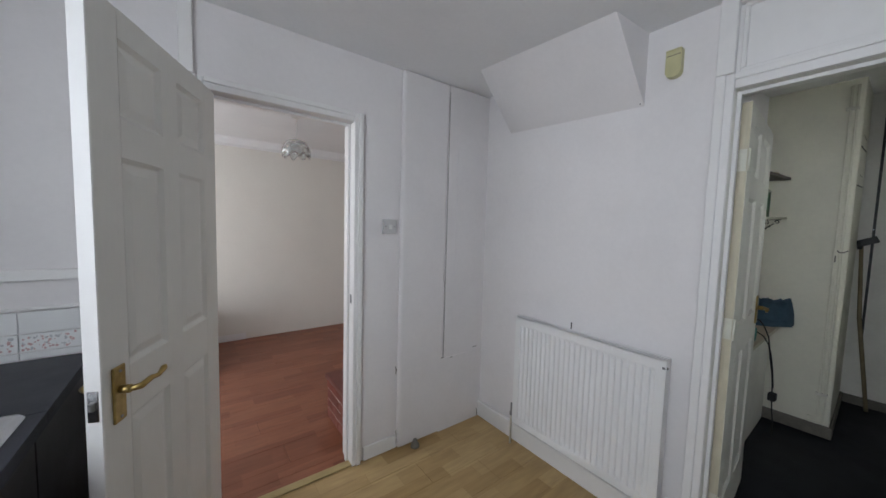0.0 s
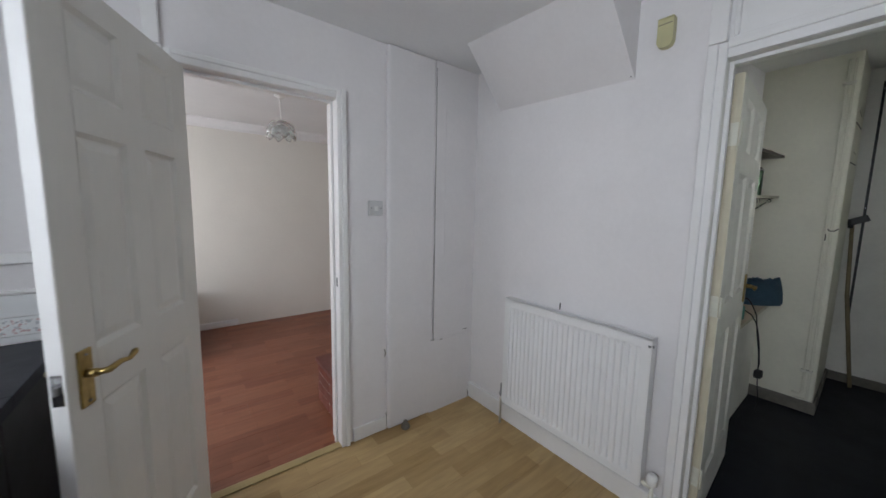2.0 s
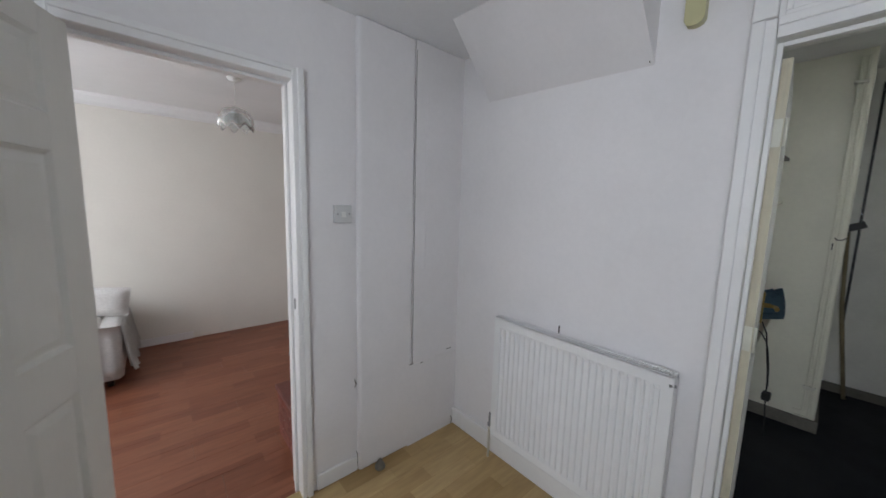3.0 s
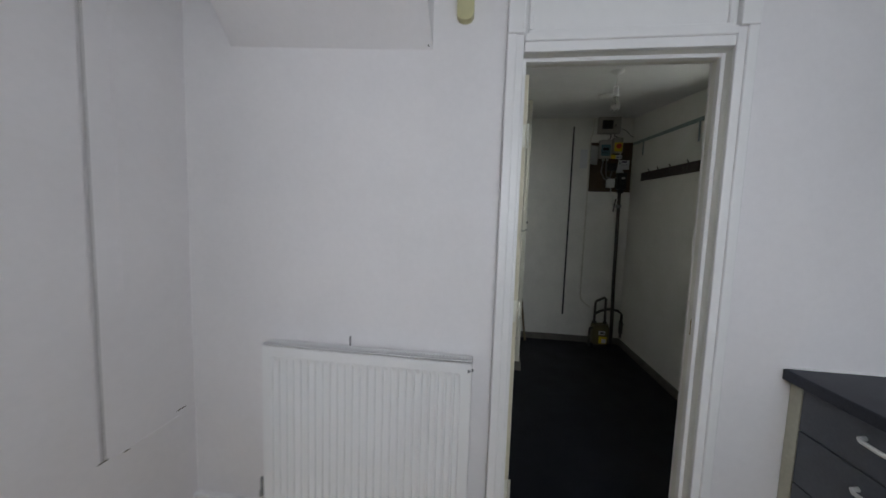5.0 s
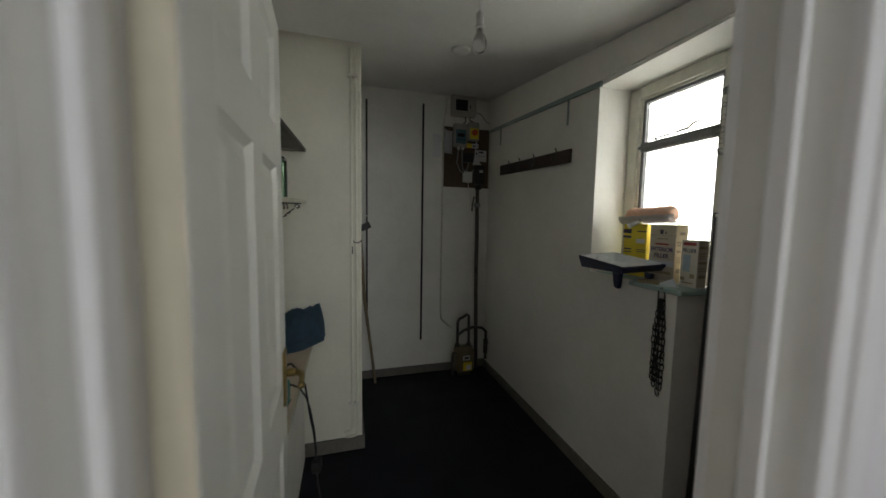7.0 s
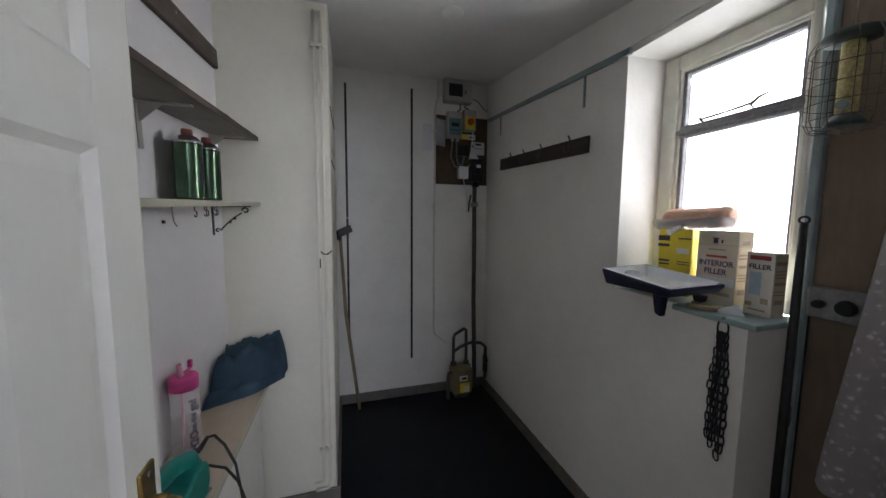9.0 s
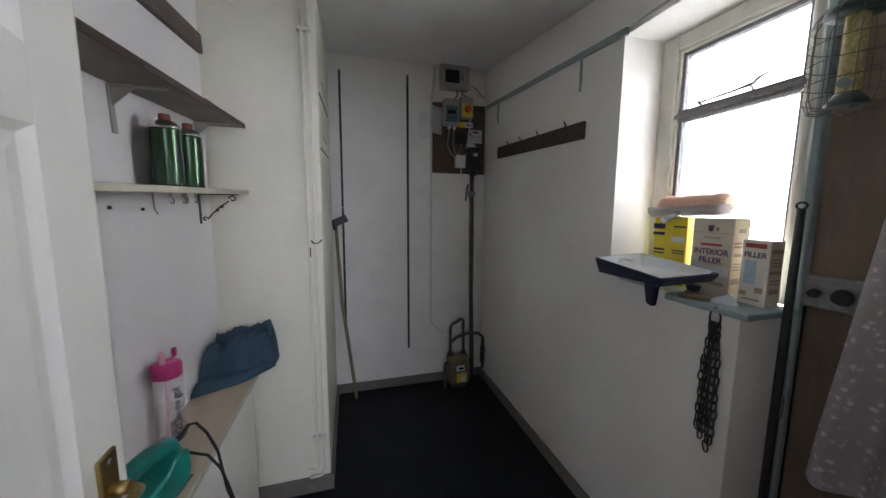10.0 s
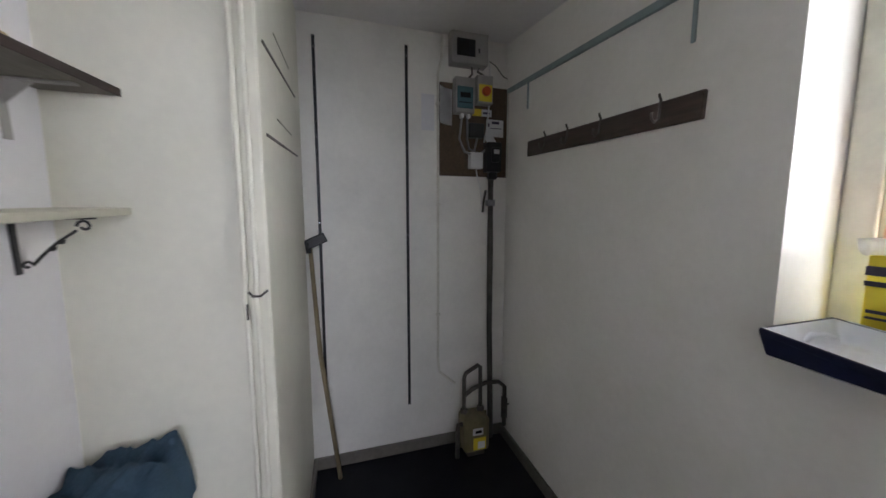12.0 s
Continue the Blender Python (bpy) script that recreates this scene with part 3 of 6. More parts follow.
def lever_handle(parent, x, z, y, out, reach):
    """Brass lever on a long plate; out: the way it stands off, reach: the way the lever points along x."""
    h = part("door_handle", boxes(((x - 0.022, *sorted((y, y + out * 0.007))[:1], z - 0.075), (x + 0.022, sorted((y, y + out * 0.007))[1], z + 0.075)), bevel=0.0025, seg=2), M_BRASS, parent, "aged brass lever handle on a plate")
    bm = bmesh.new()
    tube(bm, [(x, y + out * 0.006, z + 0.012), (x, y + out * 0.030, z + 0.012)], 0.011, 10)
    tube(bm, [(x, y + out * 0.028, z + 0.012), (x + reach * 0.012, y + out * 0.046, z + 0.012), (x + reach * 0.05, y + out * 0.050, z + 0.018), (x + reach * 0.085, y + out * 0.050, z + 0.010), (x + reach * 0.108, y + out * 0.052, z + 0.022), (x + reach * 0.116, y + out * 0.052, z + 0.026)], [0.008, 0.009, 0.0075, 0.006, 0.009, 0.004], 8)
    part("lever", bm, M_BRASS, h)
    bm = bmesh.new()
    for dz in (-0.062, 0.062):
        tube(bm, [(x, y + out * 0.006, z + dz), (x, y + out * 0.0095, z + dz)], 0.004, 8)
    part("screw", bm, M_GALV, h)
    return h


def door_leaf(name, label, place, turn, wide, high, thick, edge_material, lever=0.957):
    """Six-panel door, hinge edge at its origin, leaf along x and thickness along y."""
    d = thing(name, label, "door", place, turn=(0, 0, turn))
    d["kind"] = "structure"
    s, ms = 0.105, 0.09
    half = (wide - 2 * s - ms) / 2
    rails = ((0.006, 0.20), (0.87, 1.015), (1.584, 1.683), (1.89, high))
    part("core", boxes(((s, 0.011, 0.19), (wide - s, thick - 0.011, 1.90))), M_DOOR, d)
    part("stile", boxes(((0, 0, 0.006), (s, thick, high)), bevel=0.002), M_DOOR, d)
    part("stile", boxes(((wide - s, 0, 0.006), (wide - 0.002, thick, high)), bevel=0.002), M_DOOR, d)
    part("lock_edge", boxes(((wide - 0.0025, 0.001, 0.007), (wide, thick - 0.001, high - 0.001))), edge_material, d)
    part("hinge_edge", boxes(((-0.0015, 0.001, 0.007), (0.001, thick - 0.001, high - 0.001))), edge_material, d)
    for z0, z1 in rails:
        part("rail", boxes(((s, 0, z0), (wide - s, thick, z1))), M_DOOR, d)
    for (_, a), (b, _) in zip(rails, rails[1:]):
        part("mullion", boxes(((s + half, 0, a), (s + half + ms, thick, b))), M_DOOR, d)
        for x0 in (s, s + half + ms):
            bm = bmesh.new()
            for y0, y1 in ((0.0045, 0.012), (thick - 0.012, thick - 0.0045)):
                ya, yb = (y1, y0) if y0 < thick / 2 else (y0, y1)
                lo, hi = [(x0 + 0.014, a + 0.014), (x0 + half - 0.014, b - 0.014)], [(x0 + 0.040, a + 0.040), (x0 + half - 0.040, b - 0.040)]
                u = [bm.verts.new((p, ya, q)) for p, q in ((lo[0][0], lo[0][1]), (lo[1][0], lo[0][1]), (lo[1][0], lo[1][1]), (lo[0][0], lo[1][1]))]
                v = [bm.verts.new((p, yb, q)) for p, q in ((hi[0][0], hi[0][1]), (hi[1][0], hi[0][1]), (hi[1][0], hi[1][1]), (hi[0][0], hi[1][1]))]
                for k in range(4):
                    bm.faces.new((u[k], u[(k + 1) % 4], v[(k + 1) % 4], v[k]))
                bm.faces.new(v)
            part("panel", bm, M_DOOR, d)
            bm = bmesh.new()
            for ys in ((0.0005, 0.0115), (thick - 0.0115, thick - 0.0005)):
                ya, yb = ys if ys[0] < thick / 2 else ys[::-1]
                for k in range(4):
                    c = [(x0, a), (x0 + half, a), (x0 + half, b), (x0, b)]
                    i = [(x0 + 0.013, a + 0.013), (x0 + half - 0.013, a + 0.013), (x0 + half - 0.013, b - 0.013), (x0 + 0.013, b - 0.013)]
                    q = (k + 1) % 4
                    bm.faces.new([bm.verts.new(w) for w in ((c[k][0], ya, c[k][1]), (c[q][0], ya, c[q][1]), (i[q][0], yb, i[q][1]), (i[k][0], yb, i[k][1]))])
            part("panel_moulding", bm, M_DOOR, d)
    lever_handle(d, wide - 0.055, lever, 0.0, -1, -1)
    lever_handle(d, wide - 0.055, lever, thick, 1, -1)
    part("latch_plate", boxes(((wide - 0.001, thick / 2 - 0.012, lever - 0.045), (wide + 0.0015, thick / 2 + 0.012, lever + 0.035)), bevel=0.001), M_STEEL, d)
    part("latch_bolt", boxes(((wide, thick / 2 - 0.006, lever - 0.015), (wide + 0.011, thick / 2 + 0.006, lever + 0.008)), bevel=0.003), M_GALV, d)
    for z in (0.23, 1.02, 1.73):
        bm = bmesh.new()
        box(bm, (-0.003, 0.004, z - 0.045), (0.0, thick - 0.004, z + 0.045))
        tube(bm, [(-0.005, -0.004, z - 0.045), (-0.005, -0.004, z + 0.045)], 0.005, 8)
        part("hinge", bm, M_FRAME, d)
    return d


ang = math.degrees(math.atan2(-0.613 - WA, -1.93 + 1.655))
door_leaf("door_living", "white painted six-panel door, standing open", (DA0 + 0.005, WA - 0.022, 0.004), ang, 0.68, 1.965, 0.036, M_GLOSS)
door_leaf("door_utility", "white painted six-panel door, standing open", (WBT + 0.006, -1.421, 0.004), 3.3, 0.682, 1.965, 0.036, M_EDGE, 1.018)

# ---- kitchen ----


def radiator():
    y0, y1, z0, z1 = -1.246, -0.402, 0.165, 0.866
    x0, x1 = -0.062, -0.030
    r = thing("radiator", "white enamelled panel radiator on the wall", "radiator", (0, 0, 0))
    # pressed front: flat border with upright flutes
    bm = bmesh.new()
    n = 25
    prof = [(y0, x0)]
    step = (y1 - y0 - 0.07) / n
    for k in range(n):
        a = y0 + 0.035 + k * step
        prof += [(a + step * 0.10, x0), (a + step * 0.26, x0 + 0.008), (a + step * 0.74, x0 + 0.008), (a + step * 0.90, x0)]
    prof.append((y1, x0))
    levels = ((z0, 0), (z0 + 0.035, 0), (z0 + 0.055, 1), (z1 - 0.065, 1), (z1 - 0.045, 0), (z1, 0))
    rows = [[bm.verts.new((x0 if not f else x, y, z)) for y, x in prof] for z, f in levels]
    for u, v in zip(rows, rows[1:]):
        for k in range(len(u) - 1):
            bm.faces.new((u[k], u[k + 1], v[k + 1], v[k]))
    part("front_panel", bm, M_RAD, r)
    part("rear_panel", boxes(((x1 + 0.012, y0, z0), (x1 + 0.02, y1, z1 - 0.01))), M_RAD, r)
    for a, b in ((y0 - 0.003, y0 + 0.001), (y1 - 0.001, y1 + 0.003)):
        part("side_plate", boxes(((x0 + 0.001, a, z0 + 0.01), (x1 + 0.02, b, z1 + 0.003)), bevel=0.0015), M_RAD, r)
    bm = boxes(((x0, y0, z1 - 0.004), (x0 + 0.006, y1, z1 + 0.003)), ((x1 + 0.013, y0, z1 - 0.004), (x1 + 0.02, y1, z1 + 0.003)))
    slots = 66
    for k in range(slots + 1):
        y = y0 + (y1 - y0) * k / slots
        box(bm, (x0 + 0.006, y - 0.0028, z1 - 0.004), (x1 + 0.013, y + 0.0028, z1 + 0.0015))
    part("top_grille", bm, M_RAD, r)
    # dark sheet added below the slots to stand in for the shade inside
    part("grille_shade_sheet", boxes(((x0 + 0.006, y0 + 0.002, z1 - 0.013), (x1 + 0.012, y1 - 0.002, z1 - 0.011))), M_GAP, r)
    bm = bmesh.new()
    tube(bm, [(x0 - 0.001, y0 + 0.012, z1 - 0.035), (x0 + 0.012, y0 - 0.006, z1 - 0.035)], 0.006, 8)
    part("bleed_plug", bm, M_GALV, r)
    for y in (y0 + 0.15, y1 - 0.15):
        part("wall_bracket", boxes(((x1 + 0.02, y - 0.015, z0 + 0.03), (WB, y + 0.015, z1 - 0.05))), M_RAD, r)
    # valves and pipes
    v = bmesh.new()
    tube(v, [(-0.045, y0 + 0.01, 0.185), (-0.045, y0 - 0.045, 0.185)], 0.010, 10)
    tube(v, [(-0.045, y0 - 0.045, 0.195), (-0.045, y0 - 0.045, 0.0)], 0.0085, 10)
    valve = part("valve", v, M_PIPE, r, "white-painted valve and pipe")
    v = bmesh.new()
    lathe(v, [(0.015, 0.0), (0.021, 0.006), (0.022, 0.03), (0.019, 0.05), (0.012, 0.056)], (-0.045, y0 - 0.045, 0.195), 16)
    part("valve_head", v, M_PLASTIC, valve)
    v = bmesh.new()
    tube(v, [(-0.045, y1 - 0.01, 0.185), (-0.045, y1 + 0.022, 0.185), (-0.045, y1 + 0.022, 0.0)], 0.007, 8)
    valve = part("valve", v, M_PIPE, r)
    v = bmesh.new()
    lathe(v, [(0.008, 0.0), (0.011, 0.004), (0.011, 0.022), (0.006, 0.028), (0.006, 0.08), (0.003, 0.085)], (-0.045, y1 + 0.022, 0.195), 10)
    part("valve_spindle", v, M_GALV, valve)
    return r


radiator()
single("hidden_pipe_boxing", boxes(((WB - 0.030, -1.30, 0.10), (WB - 0.001, WA - 0.04, 0.122)), bevel=0.004), M_GLOSS, "white painted pipe casing along the skirting", "pipe casing")


def wall_switch():
    s = thing("fused_switch", "white plastic switched socket plate on the wall", "wall switch", (-0.762, WA - 0.0005, 1.416))
    part("plate", boxes(((-0.043, -0.022, -0.043), (0.043, 0, 0.043)), bevel=0.003, seg=2), M_SWITCH, s)
    part("rocker", boxes(((-0.012, -0.027, -0.016), (0.012, -0.0215, 0.012)), bevel=0.002), M_PLASTIC, s)
    for x in (-0.03, 0.03):
        b = bmesh.new()
        tube(b, [(x, -0.021, 0.0), (x, -0.0235, 0.0)], 0.0042, 8)
        part("screw", b, M_GALV, s)


wall_switch()


def wall_vent():
    s = thing("doorbell_box", "yellowed plastic bell box high on the wall", "bell box", (WB - 0.0005, -1.172, 2.162))
    prof = [(-0.030, 0.055), (0.030, 0.055), (0.030, -0.035), (0.022, -0.05), (0.008, -0.056), (-0.008, -0.056), (-0.022, -0.05), (-0.030, -0.035)]
    part("cover", prism(bmesh.new(), prof, -0.032, 0, "x"), M_VENT, s)
    part("top_lip", boxes(((-0.036, -0.030, 0.0551), (0, 0.030, 0.061)), bevel=0.002), M_VENT, s)
    part("front_seam", boxes(((-0.0335, -0.026, 0.034), (-0.0318, 0.026, 0.037))), M_SKIRT, s)


wall_vent()


def pull_handle(parent, place, along, out, length=0.13):
    """Bowed bar handle; along and out are unit directions."""
    p, a, o = Vector(place), Vector(along), Vector(out)
    bm = bmesh.new()
    h = length / 2
    tube(bm, [p - a * h, p - a * h * 0.96 + o * 0.018, p - a * h * 0.75 + o * 0.028, p + o * 0.032, p + a * h * 0.75 + o * 0.028, p + a * h * 0.96 + o * 0.018, p + a * h], [0.007, 0.006, 0.006, 0.0065, 0.006, 0.006, 0.007], 8)
    return part("handle", bm, M_PLASTIC, parent, "white bow handle")


def base_unit(name, label, lo, hi, face, fronts, material, handle_along):
    """Cabinet carcass with separate fronts on the face 'y' (towards +y) or 'x' (towards +x)."""
    u = thing(name, label, "cabinet", (lo[0], lo[1], 0))
    w, d, h = hi[0] - lo[0], hi[1] - lo[1], hi[2]
    part("carcass", boxes(((0.001, 0.001, 0.15), (w - 0.001 - (0.02 if face == "x" else 0), d - 0.001 - (0.02 if face == "y" else 0), h))), material, u)
    pl = 0.055
    part("plinth", boxes(((0.002, 0.002, 0.0), (w - (pl if face == "x" else 0.002), d - (pl if face == "y" else 0.002), 0.149))), material, u)
    for a0, a1, z0, z1, kind in fronts:
        if face == "y":
            f = part(kind, boxes(((a0 + 0.002, d - 0.019, z0 + 0.002), (a1 - 0.002, d, z1 - 0.002)), bevel=0.002), material, u)
            pull_handle(f, ((a0 + a1) / 2, d, z1 - 0.055 if kind == "drawer_front" else z1 - 0.06), (1, 0, 0), (0, 1, 0))
        else:
            f = part(kind, boxes(((w - 0.019, a0 + 0.002, z0 + 0.002), (w, a1 - 0.002, z1 - 0.002)), bevel=0.002), material, u)
            if kind != "blank_panel":
                pull_handle(f, (w, (a0 + a1) / 2, z1 - 0.075), (0, 1, 0), (1, 0, 0))
    return u


# counter on the south wall, its end against the utility wall
base_unit("drawer_unit", "dark grey kitchen drawer unit with white bow handles", (-0.55, KS, 0), (-0.035, -2.36, 0.872), "y", ((0.0, 0.515, 0.72, 0.872, "drawer_front"), (0.0, 0.515, 0.535, 0.72, "drawer_front"), (0.0, 0.515, 0.345, 0.535, "drawer_front"), (0.0, 0.515, 0.15, 0.345, "drawer_front")), M_CABINET, "x")
base_unit("base_cabinet", "dark grey kitchen base cabinet", (-1.15, KS, 0), (-0.552, -2.36, 0.872), "y", ((0.0, 0.299, 0.15, 0.872, "cabinet_door"), (0.299, 0.598, 0.15, 0.872, "cabinet_door")), M_CABINET, "x")
base_unit("base_cabinet", "dark grey kitchen base cabinet", (-1.75, KS, 0), (-1.152, -2.36, 0.872), "y", ((0.0, 0.299, 0.15, 0.872, "cabinet_door"), (0.299, 0.598, 0.15, 0.872, "cabinet_door")), M_CABINET, "x")
single("filler_strip", boxes(((-0.034, -2.50, 0.0), (WB - 0.001, -2.362, 0.871)), bevel=0.002), M_FILLET, "raw cream filler strip beside the drawers", "filler strip")
swt = thing("worktop", "dark grey speckled laminate worktop on the cabinets", "worktop", (0, 0, 0))
part("board", boxes(((-2.64, KS + 0.002, 0.874), (WB - 0.003, -2.3355, 0.912)), bevel=0.003, seg=2), M_WORKTOP, swt)
part("edge_strip", boxes(((-2.018, -2.335, 0.8745), (WB - 0.003, -2.333, 0.9105)), bevel=0.0008), M_WORKTOP, swt)
cauk = bmesh.new()
tube(cauk, [(WB - 0.005, -2.36 - k * 0.055, 0.914 + 0.0015 * math.sin(k * 2.3)) for k in range(11)], [0.003 + 0.0015 * abs(math.sin(k * 1.7)) for k in range(11)], 6)
single("sealant_bead", cauk, M_GLOSS, "uneven white sealant along the worktop", "sealant")
wu = thing("wall_cabinet", "dark grey kitchen wall cabinet", "cabinet", (-0.64, KS + 0.001, 1.545))
part("carcass", boxes(((0, 0, 0), (0.60, 0.275, 0.72))), M_CABINET, wu)
for a in (0.0, 0.30):
    f = part("cabinet_door", boxes(((a + 0.002, 0.276, 0.002), (a + 0.298, 0.295, 0.718)), bevel=0.002), M_CABINET, wu)
    pull_handle(f, (a + 0.15, 0.295, 0.05), (1, 0, 0), (0, 1, 0))
part("bottom_edge", boxes(((0.0, 0.0, -0.014), (0.60, 0.295, -0.001))), M_FILLET, wu, "pale underside board")

# sink counter on the west wall
SX = -2.02
base_unit("base_cabinet", "dark brown kitchen base cabinet with a blank front", (KW, -0.50, 0), (SX - 0.02, WA - 0.008, 0.872), "x", ((0.0, 0.512, 0.15, 0.872, "blank_panel"),), M_CABINET_BROWN, "y")
base_unit("sink_cabinet", "dark brown sink cabinet with white bow handles", (KW, -1.50, 0), (SX - 0.02, -0.502, 0.872), "x", ((0.5, 0.998, 0.15, 0.872, "cabinet_door"), (0.0, 0.5, 0.15, 0.872, "cabinet_door")), M_CABINET_BROWN, "y")
wt = thing("worktop", "dark grey speckled laminate worktop with the sink cut in", "worktop", (0, 0, 0))
for lo_c, hi_c in (((KW, -0.485, 0.874), (SX, WA - 0.008, 0.912)), ((KW, -2.33, 0.874), (SX, -1.53, 0.912)), ((KW, -1.53, 0.874), (-2.57, -0.485, 0.912)), ((-2.058, -1.53, 0.874), (SX, -0.485, 0.912))):
    part("board", boxes((lo_c, hi_c), bevel=0.002, seg=2), M_WORKTOP, wt)


def sink():
    s = thing("kitchen_sink", "stainless steel inset sink with drainer", "sink", (-2.315, -1.01, 0.912))
    bm = bmesh.new()
    wx, wy = 0.262, 0.535

    def ring(x, y, r, z, cy=0.0, n=6):
        out = []
        for cx, sy, a0 in ((1, 1, 0), (-1, 1, 90), (-1, -1, 180), (1, -1, 270)):
            for k in range(n + 1):
                a = radians(a0 + 90 * k / n)
                out.append(bm.verts.new((cx * (x - r) + r * math.cos(a), cy + sy * (y - r) + r * math.sin(a), z)))
        return out

    def band(u, v):
        for k in range(len(u)):
            j = (k + 1) % len(u)
            f = bm.faces.new((u[k], u[j], v[j], v[k]))
            f.smooth = True
    a = ring(wx, wy, 0.03, 0.001)
    b = ring(wx - 0.004, wy - 0.004, 0.03, 0.007)
    c = ring(wx - 0.022, wy - 0.022, 0.028, 0.007)
    d = ring(wx - 0.030, wy - 0.030, 0.026, 0.002)
    e = ring(wx - 0.075, 0.20, 0.06, 0.0015, -0.02)
    f = ring(wx - 0.085, 0.19, 0.06, -0.014, -0.02)
    g = ring(wx - 0.095, 0.18, 0.06, -0.15, -0.02)
    for u, v in ((a, b), (b, c), (c, d), (d, e), (e, f), (f, g)):
        band(u, v)
    bm.faces.new(g)
    part("bowl", bm, M_STEEL, s)
    bm = bmesh.new()
    for k in range(6):
        tube(bm, [(-0.15 + k * 0.06, 0.25, 0.003), (-0.15 + k * 0.06, 0.47, 0.004)], 0.004, 6)
    part("drainer_rib", bm, M_STEEL, s)
    bm = bmesh.new()
    tube(bm, [(-0.225, -0.1, 0.004), (-0.225, -0.1, 0.22), (-0.19, -0.1, 0.28), (-0.10, -0.1, 0.29), (-0.06, -0.1, 0.26)], 0.012, 10)
    part("tap", bm, M_STEEL, s)


sink()

# dado, tiles and border over the sink counter
dado = setting("trim_dado", boxes(((KW, WA - 0.020, 1.195), (-1.74, WA, 1.235)), bevel=0.006, seg=2), M_GLOSS, "white painted ledge over the tiles")
part("lower_ledge", boxes(((KW, WA - 0.013, 1.088), (-1.74, WA, 1.102)), bevel=0.004), M_GLOSS, dado)


def splash_tiles():
    wall = dado
    xs = [-1.745 - k * 0.152 for k in range(7)]
    plain = None
    for x in xs:
        for z0, z1 in ((0.914, 0.940), (1.008, 1.086)):
            me = finish("tile", boxes(((x - 0.150, WA - 0.007, z0 + 0.001), (x, WA - 0.0005, z1 - 0.001)), bevel=0.0015), M_TILE)
            ob = new("tile", me)
            ob.parent = wall
        t = part("border_tile", boxes(((x - 0.150, WA - 0.008, 0.942), (x, WA - 0.0005, 1.006)), bevel=0.0015), M_TILE, wall, "white border tile with small pink flowers")
        spots, leaves = bmesh.new(), bmesh.new()
        rnd = random.Random(int(-x * 1000))
        for k in range(70):
            cx, cz, r = x - 0.008 - rnd.random() * 0.134, 0.949 + rnd.random() * 0.05, 0.0016 + rnd.random() * 0.0032
            tgt = spots if rnd.random() < 0.6 else leaves
            n = 7
            y = WA - 0.0082 - k * 0.00001
            vs = [tgt.verts.new((cx + r * (1 + 0.25 * math.cos(3 * q)) * math.cos(q), y, cz + r * (1 + 0.25 * math.cos(3 * q)) * math.sin(q))) for q in (i * 2 * math.pi / n for i in range(n))]
            tgt.faces.new(vs)
        part("flower_print", spots, M_FLOWER, t)
        part("leaf_print", leaves, M_LEAFPRINT, t)


M_FLOWER = mat("pink_flower_print", (0.60, 0.40, 0.40), 0.2)
M_LEAFPRINT = mat("grey_leaf_print", (0.52, 0.53, 0.56), 0.2)
splash_tiles()

# floor trims and the stub of pipe by the pier
single("threshold_strip", boxes(((DA0 - 0.02, WA - 0.012, 0.0005), (DA1 + 0.02, WA + 0.040, 0.010)), bevel=0.004, seg=2), M_TRIM, "oak-coloured threshold strip in the doorway", "threshold")
stub = bmesh.new()
lathe(stub, [(0.026, 0.0), (0.030, 0.006), (0.026, 0.022), (0.016, 0.034), (0.013, 0.048), (0.006, 0.055)], (-0.585, WA - 0.075, 0.0), 14)
single("pipe_stub", stub, M_SKIRT, "grey capped pipe stub on the floor", "pipe")
for x, z, h in ((-0.693, 0.02, 0.10), (-0.703, 0.49, 0.05), (-0.015, 0.0, 0.06)):
    cr = bmesh.new()
    tube(cr, [(x, WA - 0.036 if x > -0.1 else WA - 0.012, z), (x + 0.005, WA - 0.037 if x > -0.1 else WA - 0.014, z + h * 0.5), (x - 0.002, WA - 0.036 if x > -0.1 else WA - 0.012, z + h)], [0.002, 0.004, 0.0015], 5)
    part("plaster_crack", cr, M_SKIRT, wa, "dark crack in the plaster")
for x0, x1, z in ((-0.075, -0.035, 0.545), (-0.365, -0.335, 0.523), (-0.285, -0.265, 0.512)):
    part("plaster_crack", boxes(((x0, WA - 0.0362, z), (x1, WA - 0.0345, z + 0.005)), bevel=0.0006), M_SKIRT, wa, "dark chip in the plaster")
part("nail", boxes(((WB - 0.006, -0.745, 0.86), (WB, -0.741, 0.90))), M_GAP, wb)

# ---- living room ----


